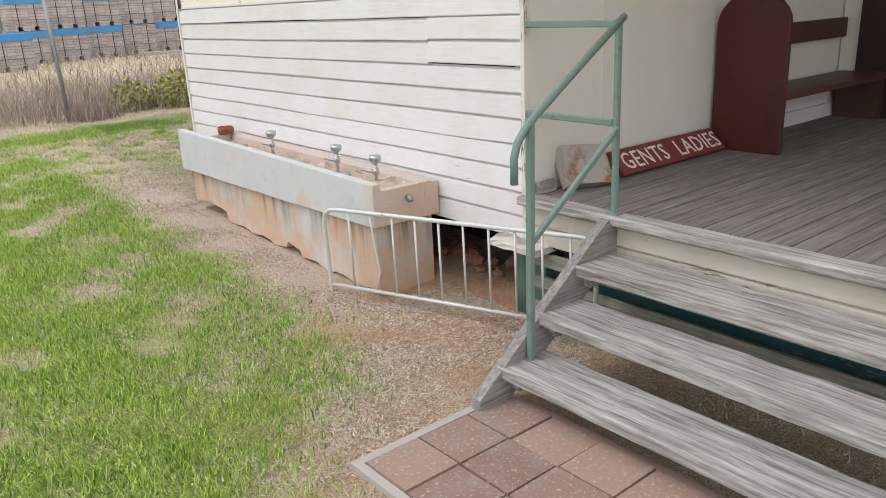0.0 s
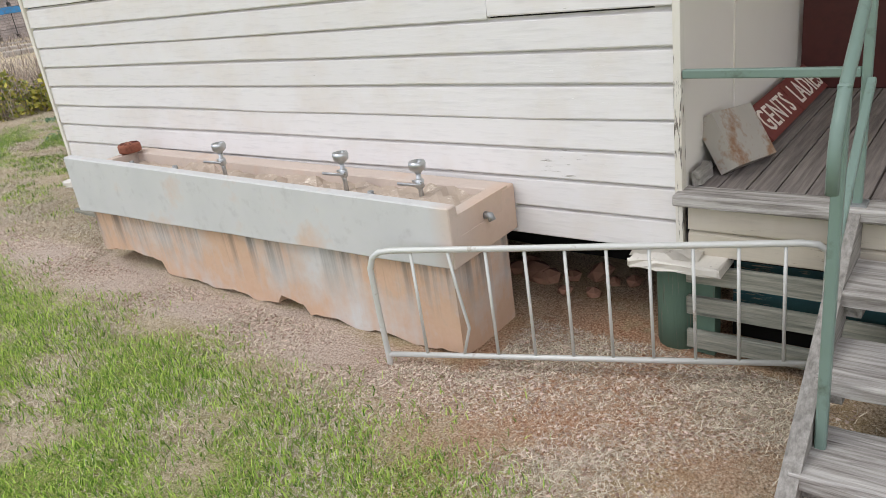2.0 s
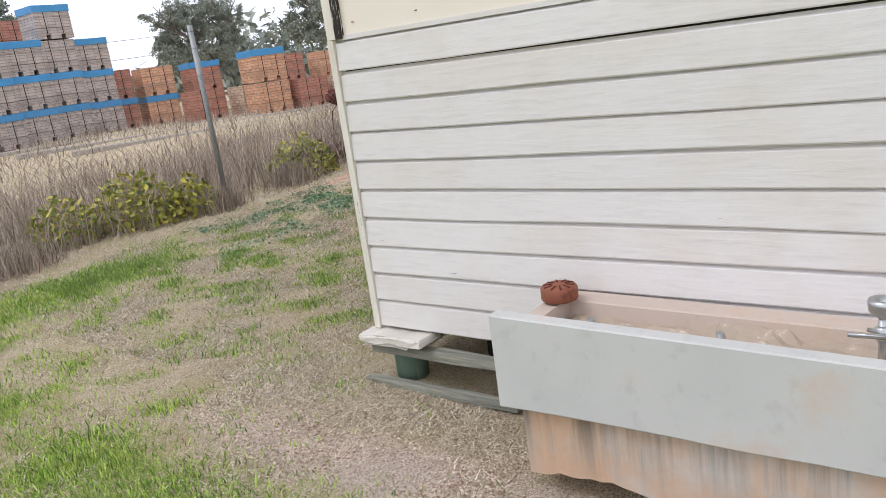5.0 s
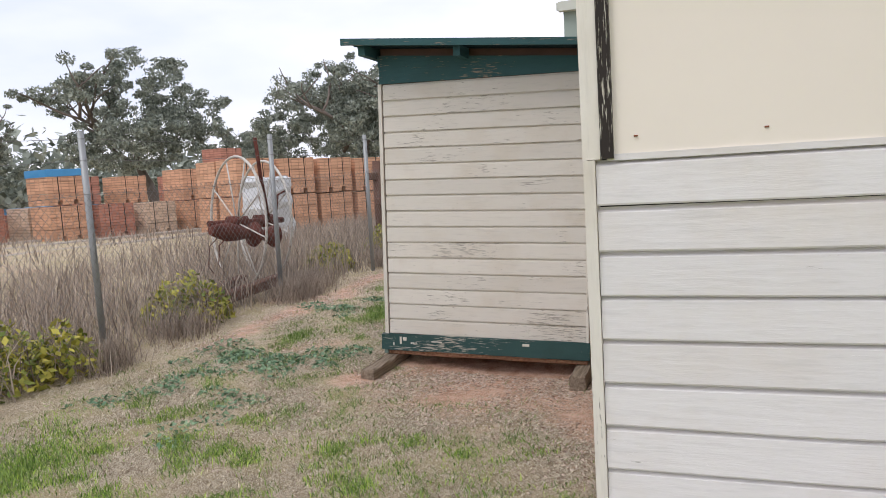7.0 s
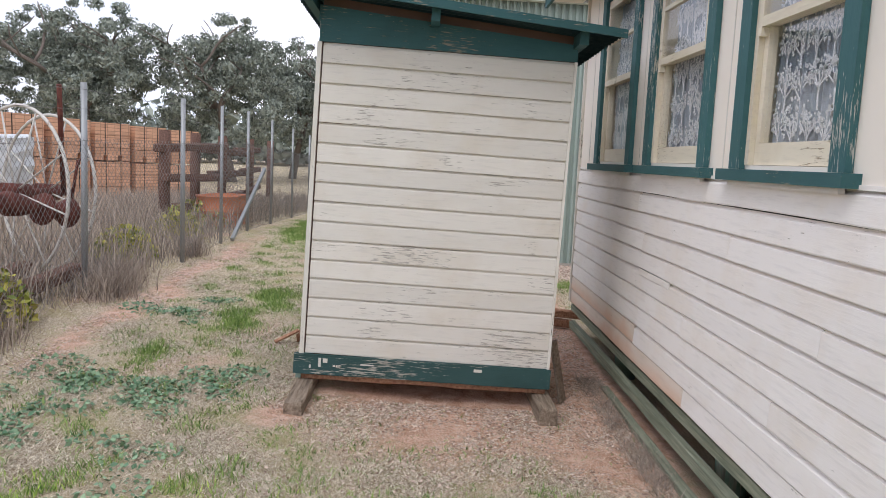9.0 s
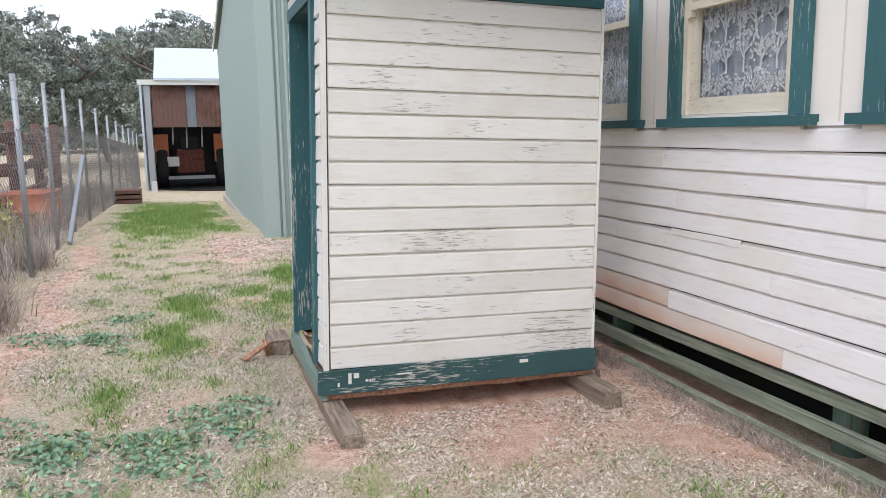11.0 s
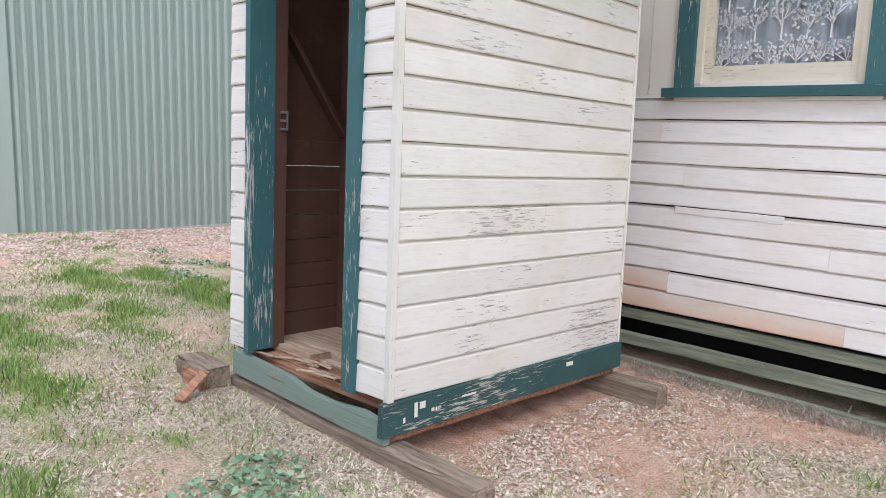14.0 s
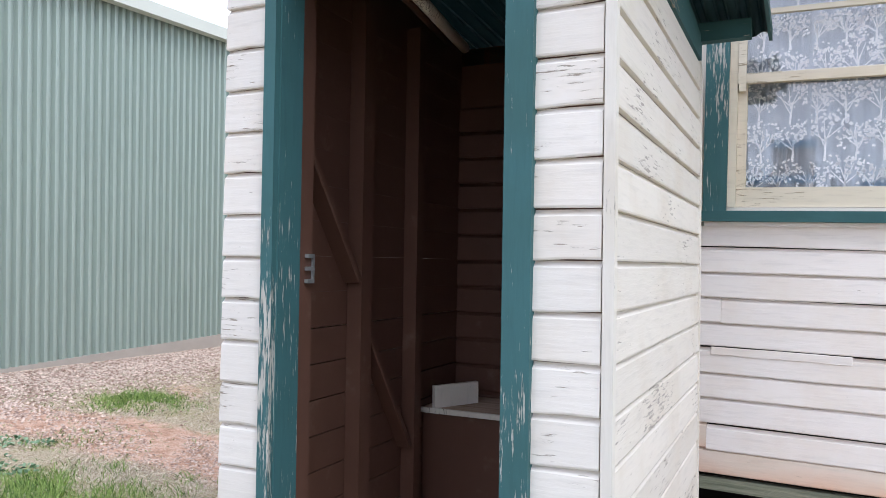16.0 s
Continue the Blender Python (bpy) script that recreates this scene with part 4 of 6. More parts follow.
red = thing("bench_end", (1.66, -4.6, 0.70), "red-brown arched timber end panel standing beside a porch bench", "partition")
arch = [(-4.83, 0.70), (-4.83, 1.46)] + [(-4.60 - 0.23 * math.cos(math.pi * k / 12), 1.46 + 0.19 * math.sin(math.pi * k / 12)) for k in range(1, 12)] + [(-4.37, 1.46), (-4.37, 0.70)]
ab = prism(arch, 0, 1.645, 1.685)
bmesh.ops.bevel(ab, geom=[e for e in ab.edges if e.calc_face_angle(0) > 1.2], offset=0.005, segments=1, affect='EDGES')
part("panel", ab, "brown_red", red)
bench = thing("porch_bench", (2.5, -4.55, 0.7), "dark-stained plank bench along the porch wall", "bench")
part("seat", box(1.69, 3.36, -4.75, -4.40, 1.00, 1.04, 0.006), "brown_bench", bench)
part("back_rail", box(1.69, 3.36, -4.41, -4.37, 1.29, 1.43, 0.005), "brown_bench", bench)
part("support", box(3.30, 3.36, -4.72, -4.40, 0.70, 0.998, 0.004), "brown_bench", bench)
d1 = tagged(part("door_1", box(3.36, 3.398, -5.55, -4.50, 0.702, 2.75, 0.004), "brown_door"), "dark brown closed timber door at the back of the porch", kind="structure")
part("door_handle", lathe([(0.028, 0), (0.03, 0.02), (0.015, 0.03), (0.028, 0.05), (0.02, 0.07)], (3.33, -4.62, 1.68), 12), "chrome", d1)
part("skirting", box(1.7, 3.35, -4.372, -4.352, 0.70, 0.80, 0.003), "fibro_porch", bench)


def text_bm(body, size, m):
    cu = bpy.data.curves.new("letters", 'FONT')
    cu.body = body
    cu.size = size
    cu.extrude = 0.0015
    cu.resolution_u = 2
    cu.space_character = 1.08
    ob = new("letters_tmp", cu)
    bpy.context.view_layer.update()
    me = bpy.data.meshes.new_from_object(ob.evaluated_get(bpy.context.evaluated_depsgraph_get()))
    bpy.data.objects.remove(ob)
    bpy.data.curves.remove(cu)
    bm = bmesh.new()
    bm.from_mesh(me)
    bpy.data.meshes.remove(me)
    bmesh.ops.transform(bm, matrix=m, verts=bm.verts[:])
    return bm


tilt = math.radians(43)
for word, xa, xb in (("GENTS", 0.585, 1.09), ("LADIES", 1.095, 1.60)):
    sg = thing("sign", ((xa + xb) / 2, -4.46, 0.70), "maroon board sign lettered %s leaning on the porch wall" % word, "sign", "signs on the porch floor")
    bm = box(0, xb - xa, 0, 0.165, -0.02, 0.0, 0.003)
    mm = Matrix.Translation((xa, -4.512, 0.722)) @ Matrix.Rotation(tilt, 4, 'X')
    bmesh.ops.transform(bm, matrix=mm, verts=bm.verts[:])
    part("board", bm, "maroon", sg)
    sx = 0.80 if word == "GENTS" else 0.84
    part("lettering", text_bm(word, 0.16, mm @ Matrix.Translation((0.05, 0.027, 0.002)) @ Matrix.Diagonal((sx, 1, 1, 1))), "letter", sg, "off-white painted capital letters")
tn = thing("tin_box", (0.30, -4.48, 0.70), "rust-stained pale tin box lying tilted on the porch", "box")
bm = box(-0.14, 0.14, -0.04, 0.04, 0.0, 0.22, 0.012)
bmesh.ops.transform(bm, matrix=Matrix.Translation((0.30, -4.495, 0.712)) @ Matrix.Rotation(math.radians(-10), 4, 'Z') @ Matrix.Rotation(math.radians(-33), 4, 'X') @ Matrix.Rotation(math.radians(6), 4, 'Y'), verts=bm.verts[:])
part("body", bm, "tin", tn)
bk = thing("timber_block", (0.07, -4.40, 0.70), "dark broken block of wood at the wall corner", "wood block")
part("block", box(0.03, 0.16, -4.40, -4.365, 0.70, 0.76, 0.008, 0.006, (0, 3)), "stringer", bk)

# ---------------------------------------------------------------- drinking trough
tro = thing("drinking_trough", (-0.27, -3.64, 0.0), "long concrete drinking trough with dusty plinth against the wall", "trough")


def rim(y):
    return 0.728 + (y + 3.64) / 2.66 * 0.07


def trough_body():
    """Hollow basin: outer shell, flat rim, inner pit, rising slightly towards its far end."""
    bm = bmesh.new()
    n = 14
    ys = [-3.64 + 2.66 * i / n for i in range(n + 1)]
    x0, x1, t = -0.525, -0.028, 0.055
    rings = []
    for i, y in enumerate(ys):
        xo = x0 + 0.03 - 0.048 * i / n
        bk = 0.678 + 0.032 * i / n
        w = random.uniform(-0.004, 0.004)
        rings.append([bm.verts.new(p) for p in ((xo, y, 0.478 + w), (xo, y, rim(y)), (xo + t, y, rim(y)), (xo + t + 0.012, y, 0.60), (x1 - 0.11, y, 0.60), (x1 - 0.10, y, bk), (x1, y, bk), (x1, y, 0.478))])
    for a, b in zip(rings, rings[1:]):
        for k in range(8):
            j = (k + 1) % 8
            bm.faces.new((a[k], a[j], b[j], b[k]))
    for ring in (rings[0], rings[-1]):
        bm.faces.new((ring[0], ring[1], ring[2], ring[3], ring[4], ring[5], ring[6], ring[7]))
    bmesh.ops.recalc_face_normals(bm, faces=bm.faces[:])
    for y0, y1 in ((-3.638, -3.575), (-1.045, -0.982)):
        quad_box(bm, (x0 + 0.06, y0, 0.55), (x1 - 0.05, y1, 0.684 if y0 < -2 else 0.714))
    bmesh.ops.bevel(bm, geom=[e for e in bm.edges if len(e.link_faces) == 2 and e.calc_face_angle() > 1.2], offset=0.005, segments=1, affect='EDGES')
    return bm


part("basin", trough_body(), "trough_top", tro, "grey rendered basin with chipped edges")


def plinth():
    """Plinth with a ragged, broken foot."""
    rnd = random.Random(8)
    bm = bmesh.new()
    n = 70
    f, b = [], []
    for i in range(n + 1):
        y = -3.60 + 2.56 * i / n
        foot = gz(-0.5, y) + 0.015 + 0.010 * math.sin(i * 0.7) + rnd.uniform(-0.006, 0.006)
        if y > -1.62:
            foot = max(foot, 0.215 + rnd.uniform(-0.008, 0.01)) + 0.03 * math.sin((y + 1.62) * 5)
        if -2.72 < y < -2.52:
            foot += 0.045
        f.append((bm.verts.new((-0.462 - 0.03 * i / n, y, foot)), bm.verts.new((-0.465 - 0.033 * i / n, y, 0.484))))
        b.append((bm.verts.new((-0.06, y, gz(-0.1, y) - 0.03)), bm.verts.new((-0.06, y, 0.484))))
    for i in range(n):
        bm.faces.new((f[i][0], f[i + 1][0], f[i + 1][1], f[i][1]))
        bm.faces.new((b[i][0], b[i][1], b[i + 1][1], b[i + 1][0]))
        bm.faces.new((f[i][0], b[i][0], b[i + 1][0], f[i + 1][0]))
    for i in (0, n):
        bm.faces.new((f[i][0], f[i][1], b[i][1], b[i][0]))
    bmesh.ops.recalc_face_normals(bm, faces=bm.faces[:])
    return bm


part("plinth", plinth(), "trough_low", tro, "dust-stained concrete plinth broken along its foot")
silt = bmesh.new()
sg = [[silt.verts.new((-0.455 + 0.325 * j / 8, -3.57 + 2.5 * i / 60, 0.640 + random.uniform(0, 0.022) + 0.03 * (math.sin(i * 0.31) > 0.6) * random.random())) for j in range(9)] for i in range(61)]
for i in range(60):
    for j in range(8):
        silt.faces.new((sg[i][j], sg[i + 1][j], sg[i + 1][j + 1], sg[i][j + 1]))
part("silt", silt, "silt", tro, "pale silt and dry leaves in the bottom")
for sy in (-3.05, -2.42, -1.62, -1.2):
    part("pipe_stub", tube([(-0.27, sy, 0.60), (-0.27, sy, 0.705 if sy > -2 else 0.675)], 0.014, 8), "galv", tro)
part("overflow_pipe", tube([(-0.26, -3.64, 0.62), (-0.26, -3.665, 0.62), (-0.262, -3.675, 0.600)], 0.016, 8), "galv", tro)


def bubbler(x, y, z):
    t = thing("drinking_tap", (x, y, 0.61), "chrome drinking bubbler tap with cup and lever", "tap", "taps in the trough")
    part("stem", tube([(x, y, 0.60), (x, y, z - 0.03)], 0.011, 10), "chrome", t)
    part("cup", lathe([(0.010, -0.045), (0.016, -0.035), (0.034, -0.022), (0.038, 0.0), (0.034, 0.012), (0.026, 0.012), (0.022, -0.005)], (x, y, z), 16), "chrome", t)
    part("valve", lathe([(0.016, -0.03), (0.020, -0.022), (0.020, 0.005), (0.012, 0.012)], (x, y, z - 0.075), 12), "chrome", t)
    part("lever", tube([(x, y + 0.035, z - 0.078), (x - 0.015, y - 0.02, z - 0.08), (x - 0.03, y - 0.03, z - 0.083), (x - 0.055, y + 0.075, z - 0.075)], 0.007, 6), "chrome", t)
    return t


bubbler(-0.262, -2.04, 0.835)
bubbler(-0.235, -2.87, 0.820)
bubbler(-0.238, -3.31, 0.805)
cp = thing("drain_cap", (-0.16, -1.03, 0.73), "round rusty slotted iron cap on the trough rim", "drain cap")
part("body", lathe([(0.060, 0.0), (0.066, 0.006), (0.066, 0.042), (0.060, 0.050), (0.03, 0.054)], (-0.16, -1.03, 0.722), 22), "rust", cp)
for k in range(10):
    a = 2 * math.pi * k / 10
    part("rib", bar((-0.16 + 0.025 * math.cos(a), -1.03 + 0.025 * math.sin(a), 0.777), (-0.16 + 0.056 * math.cos(a), -1.03 + 0.056 * math.sin(a), 0.773), 0.006, 0.006), "rust_dark", cp)

# ---------------------------------------------------------------- old bed end used as a guard
gd = thing("bed_end_guard", (-0.34, -4.1, 0.05), "white tubular bed end standing as a low guard", "guard rail")
ga, gb = Vector((-0.63, -3.34, 0)), Vector((-0.06, -4.85, 0))


def on_guard(s, z):
    return tuple(ga.lerp(gb, s) + Vector((0, 0, z)))


top = [on_guard(0.0, 0.03), on_guard(0.0, 0.10), on_guard(-0.005, 0.30), on_guard(-0.008, 0.50), on_guard(0.002, 0.545), on_guard(0.02, 0.568), on_guard(0.05, 0.575), on_guard(0.95, 0.575), on_guard(0.98, 0.568), on_guard(0.998, 0.545), on_guard(1.0, 0.50), on_guard(1.0, 0.03)]
part("hoop", tube(top, 0.0125, 10), "rail_grey", gd)
part("lower_rail", tube([on_guard(0.0, 0.115), on_guard(1.0, 0.115)], 0.0115, 8), "rail_grey", gd)
for k in range(1, 11):
    s = k / 11 + 0.01
    if k == 2:
        pts = [on_guard(s, 0.57), on_guard(s + 0.012, 0.42), on_guard(s + 0.03, 0.24), on_guard(s + 0.008, 0.118)]
    else:
        pts = [on_guard(s, 0.57), on_guard(s + 0.004, 0.118)]
    part("bar", tube(pts, 0.0065, 8), "rail_grey", gd)
part("foot", tube([on_guard(0.0, 0.12), on_guard(0.0, -0.01)], 0.010, 8), "rust", gd)

# ---------------------------------------------------------------- outhouse
OX0, OX1, OY0, OY1 = 2.96, 4.04, 0.525, 2.012
OB, OT = 0.485, 2.325
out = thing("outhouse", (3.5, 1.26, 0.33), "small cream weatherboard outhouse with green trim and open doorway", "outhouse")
op = (OT - OB) / 16


def skillion(y):
    return 2.435 + (y - 0.3) * 0.075


wa = part("wall", prism([(OY0, OB), (OY1, OB), (OY1, skillion(OY1) + 0.02), (OY0, skillion(OY0) + 0.02)], 0, OX0 + 0.0105, OX0 + 0.030), "brown_in", out, "flaking cream weatherboards over dark lining")
om = [board_mesh("weatherboard", OY1 - OY0 - 0.02, op, 1, 120 + k, 0.017, 0.002) for k in range(4)]
om_c = board_mesh("weatherboard", OY1 - OY0 - 0.02, op, 1, 131, 0.017, 0.002, -0.008)
for k in range(16):
    place_board(om_c if k == 2 else om[k % 4], "out_y", wa, (OX0 + 0.010, OY0 + 0.005, OB + op * k))
part("corner_stop", box(OX0 - 0.014, OX0 + 0.012, OY1 - 0.006, OY1 + 0.020, OB - 0.01, OT, 0.003), "cream_z", wa)
part("corner_stop", box(OX0 - 0.010, OX0 + 0.012, OY0 - 0.012, OY0 + 0.004, OB - 0.01, OT, 0.002), "cream_z", wa)
part("fascia", prism([(OY0 - 0.01, OT + 0.002), (OY1 + 0.01, OT + 0.002), (OY1 + 0.01, skillion(OY1) - 0.03), (OY0 - 0.01, skillion(OY0) - 0.03)], 0, OX0 - 0.006, OX0 + 0.010), "green_y", wa)
part("skirt", box(OX0 - 0.022, OX0 + 0.006, OY0 - 0.02, OY1 + 0.05, OB - 0.125, OB - 0.002, 0.005, 0.0025, (1, 14)), "green_skirt", out, "flaking green skirting board")
part("bottom_plate", box(OX0 + 0.01, OX0 + 0.09, OY0, OY1 + 0.03, 0.325, 0.37, 0.004, 0.005, (1, 14)), "redtimber", out, "rotten red-brown bottom plate")

for y, z, h, w in ((1.905, -0.075, 0.055, 0.016), (1.872, -0.048, 0.026, 0.028), (1.962, -0.085, 0.02, 0.01), (1.80, -0.07, 0.012, 0.05), (1.62, -0.05, 0.008, 0.08), (0.95, -0.045, 0.018, 0.05)):
    part("paint_flake", box(OX0 - 0.0262, OX0 - 0.0242, y - w / 2, y + w / 2, OB + z, OB + z + h), "cream_z", out, "bare pale flake in the green paint")

wb = part("wall", prism([(OX0 + 0.031, OB), (3.15, OB), (3.15, 2.34), (3.875, 2.34), (3.875, OB), (OX1, OB), (OX1, 2.575), (OX0 + 0.031, 2.575)], 1, 1.985, OY1 - 0.001), "brown_in", out, "cream weatherboard front with doorway")
f_near = [board_mesh("weatherboard", 3.135 - OX0 - 0.016, op, 0, 150 + k, 0.017, 0.003) for k in range(3)]
f_far = [board_mesh("weatherboard", OX1 - 3.893, op, 0, 160 + k, 0.017, 0.003) for k in range(3)]
for k in range(16):
    place_board(f_near[k % 3], "out_x", wb, (OX0 + 0.016, OY1, OB + op * k))
    place_board(f_far[k % 3], "out_x", wb, (3.893, OY1, OB + op * k))
part("weatherboard", box(OX0 + 0.016, OX1, OY1, OY1 + 0.014, 2.375, 2.445, 0.002), "out_x", wb)
part("fascia", box(OX0 - 0.006, OX1 + 0.02, OY1, OY1 + 0.018, 2.447, skillion(OY1) - 0.03), "green_x", wb)
part("sill_board", prism([(OX0 - 0.01, 0.33), (OX0 + 0.22, 0.335), (OX1 - 0.06, 0.365), (OX1 - 0.06, 0.468), (OX0 + 0.6, 0.445), (OX0 + 0.45, 0.415), (OX0 + 0.3, 0.41), (OX0 + 0.12, 0.425), (OX0 - 0.01, 0.41)], 1, OY1 + 0.004, OY1 + 0.035), "sill_fade", wb, "flaking green sill board with a broken edge")
dfr = part("door_frame", join(box(3.182, 3.202, 1.975, OY1 + 0.012, OB, 2.30), box(3.852, 3.874, 1.925, OY1 + 0.012, OB, 2.30), box(3.19, 3.87, 1.90, OY1 + 0.012, 2.301, 2.33)), "green_z", out, "flaking dark green door frame")
part("architrave", box(3.132, 3.200, OY1 + 0.002, OY1 + 0.034, OB - 0.01, 2.34, 0.004), "green_z", dfr)
part("architrave", box(3.856, 3.893, OY1 + 0.002, OY1 + 0.034, OB - 0.01, 2.34, 0.004), "green_z", dfr)
part("architrave", box(3.125, 3.93, OY1 + 0.002, OY1 + 0.036, 2.305, 2.372, 0.004), "green_x", dfr)
part("door_stop", box(3.856, 3.905, 1.862, 1.924, OB, 2.30, 0.002), "brown_in", dfr)
kp = part("latch_keeper", join(box(3.843, 3.8555, 1.868, 1.898, 1.445, 1.456), box(3.843, 3.8555, 1.868, 1.898, 1.481, 1.492), box(3.843, 3.8555, 1.868, 1.898, 1.517, 1.528), box(3.848, 3.8555, 1.860, 1.8675, 1.445, 1.528)), "galv", dfr, "grey metal latch keeper")

# inside of the outhouse
wc = part("wall", box(OX1 - 0.051, OX1 - 0.002, OY0 + 0.02, 1.984, OB - 0.03, OB + 0.003), "brown_in", out, "dark brown lined wall")
for k in range(16):
    part("lining_board", box(OX1 - 0.050, OX1 - 0.030, OY0 + 0.022, 1.983, OB + op * k + 0.004, OB + op * (k + 1) + (0.0035 if k > 6 else 0.0002), 0.001), "brown_in", wc)
for k in range(16):
    part("cladding", box(OX1 - 0.028, OX1, OY0 + 0.02, OY1 - 0.03, OB + op * k + 0.004, OB + op * (k + 1) + (0.0035 if k > 6 else 0.0002)), "out_y", wc)
part("top_plate", prism([(OY0 + 0.02, OB + op * 16 + 0.004), (1.984, OB + op * 16 + 0.004), (1.984, skillion(1.984) + 0.02), (OY0 + 0.02, skillion(OY0) + 0.02)], 0, OX1 - 0.051, OX1 - 0.002), "brown_in", wc)
part("stud", box(OX1 - 0.11, OX1 - 0.053, 1.40, 1.47, OB + 0.003, 2.42, 0.003), "brown_in", wc)
part("stud", box(OX1 - 0.11, OX1 - 0.053, 1.02, 1.07, OB + 0.003, 2.42, 0.003), "brown_in", wc)
part("brace", bar((OX1 - 0.075, 1.94, 2.08), (OX1 - 0.075, 1.475, 1.44), 0.025, 0.075, (1, 0, 0)), "brown_in", wc)
part("brace", bar((OX1 - 0.075, 1.395, 1.25), (OX1 - 0.075, 1.08, 0.80), 0.025, 0.06, (1, 0, 0)), "brown_in", wc)
wd = part("wall", box(OX0 + 0.031, OX1 - 0.019, OY0 + 0.0, OY0 + 0.02, OB, skillion(OY0) + 0.02), "brown_in", out)
for k in range(16):
    place_board(board_mesh("weatherboard", OX1 - OX0 - 0.04, op, 0, 190, 0.0165, 0.001), "brown_in", wd, (OX0 + 0.03, OY0 + 0.021, OB + op * k)) if k < 15 else None
part("back_cladding", box(OX0 + 0.012, OX1, OY0 - 0.012, OY0 - 0.001, OB, 2.37), "out_x", wd)
fl = part("floor", box(OX0 + 0.031, OX1 - 0.041, OY0 + 0.04, 1.97, 0.42, 0.462), "redtimber", out, "dusty broken floorboards")
rf = random.Random(12)
for k in range(12):
    y = 0.60 + 0.118 * k
    if k < 10:
        part("floorboard", box(OX0 + 0.035, OX1 - 0.055, y, y + 0.114, 0.463, 0.494, 0.003, 0.002, (0, 5)), "floorboard", fl)
    elif k == 10:
        part("floorboard", box(3.62, OX1 - 0.055, y, y + 0.112, 0.463, 0.493, 0.003, 0.004, (0, 4)), "floorboard", fl)
        part("floorboard", box(OX0 + 0.035, 3.56, y - 0.002, y + 0.09, 0.455, 0.483, 0.003, 0.008, (0, 6)), "floorboard", fl)
for k in range(14):
    x = rf.uniform(3.22, 3.75)
    y = rf.uniform(1.86, 2.0)
    part("splinter", bar((x, y, 0.478 + rf.uniform(0, 0.012)), (x + rf.uniform(0.08, 0.22), y + rf.uniform(-0.02, 0.05), 0.470 + rf.uniform(-0.01, 0.02)), rf.uniform(0.008, 0.02), 0.006), "floorboard", fl)
seat = part("seat_box", box(OX0 + 0.04, OX1 - 0.053, 0.86, 0.885, 0.495, 0.895, 0.003), "brown_in", out, "dark brown boxed seat")
part("seat_board", box(OX0 + 0.04, OX1 - 0.053, 0.565, 0.895, 0.896, 0.918, 0.004), "floorboard", seat, "dusty seat plank with pale edge")
part("front_edge", box(OX0 + 0.04, OX1 - 0.054, 0.896, 0.908, 0.898, 0.919, 0.003), "cream_z", seat)
pl = bmesh.new()
quad_box(pl, (-0.105, -0.010, -0.045), (0.105, 0.010, 0.045))
bmesh.ops.transform(pl, matrix=Matrix.Translation((3.90, 0.80, 0.954)) @ Matrix.Rotation(math.radians(1.2), 4, 'Y') @ Matrix.Rotation(math.radians(56), 4, 'Z'), verts=pl.verts[:])
lo = thing("loose_board", (3.90, 0.80, 0.909), "short loose cream board standing on the seat", "board")
part("board", pl, "cream_z", lo)

# roof of the outhouse
RX0, RX1, RY0, RY1 = 2.72, 4.24, 0.30, 2.20


def corrugated(x0, x1, y0, y1, zf, amp=0.009, pitch=0.076, along=1, thick=0.002, per=8):
    """Corrugated sheet: waves across x, running along y, on the plane zf(y)."""
    bm = bmesh.new()
    n = int((x1 - x0) / pitch * per)
    rows = []
    for i in range(n + 1):
        x = x0 + (x1 - x0) * i / n
        w = amp * math.sin(2 * math.pi * (x - x0) / pitch)
        rows.append([bm.verts.new((x, y, zf(y) + w)) for y in (y0, (y0 + y1) / 2, y1)])
    for a, b in zip(rows, rows[1:]):
        for k in range(2):
            bm.faces.new((a[k], b[k], b[k + 1], a[k + 1])).smooth = True
    bmesh.ops.solidify(bm, geom=bm.faces[:], thickness=thick)
    return bm


ro = part("roof", corrugated(RX0, RX1, RY0, RY1, lambda y: skillion(y) + 0.035), "roof_iron", out, "dull green corrugated iron roof")
part("edge_trim", prism([(RY0 - 0.005, skillion(RY0) + 0.005), (RY1, skillion(RY1) + 0.005), (RY1, skillion(RY1) + 0.052), (RY0 - 0.005, skillion(RY0) + 0.052)], 0, RX0 - 0.016, RX0 - 0.002), "green_y", ro)
for y in (0.52, 1.36, 2.07):
    part("purlin", box(RX0 + 0.05, RX1 - 0.04, y - 0.025, y + 0.025, skillion(y) - 0.055, skillion(y) + 0.018, 0.004), "green_x", ro)
lt = part("batten", tube([(3.65, 1.68, 2.33), (3.78, 0.98, 2.345)], 0.02, 8), "cream_z", ro, "pale cream batten under the roof")
part("batten", tube([(3.72, 1.68, 2.36), (3.83, 1.02, 2.36)], 0.014, 8), "brown_in", ro)

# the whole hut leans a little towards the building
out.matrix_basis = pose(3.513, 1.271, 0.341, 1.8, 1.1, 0)

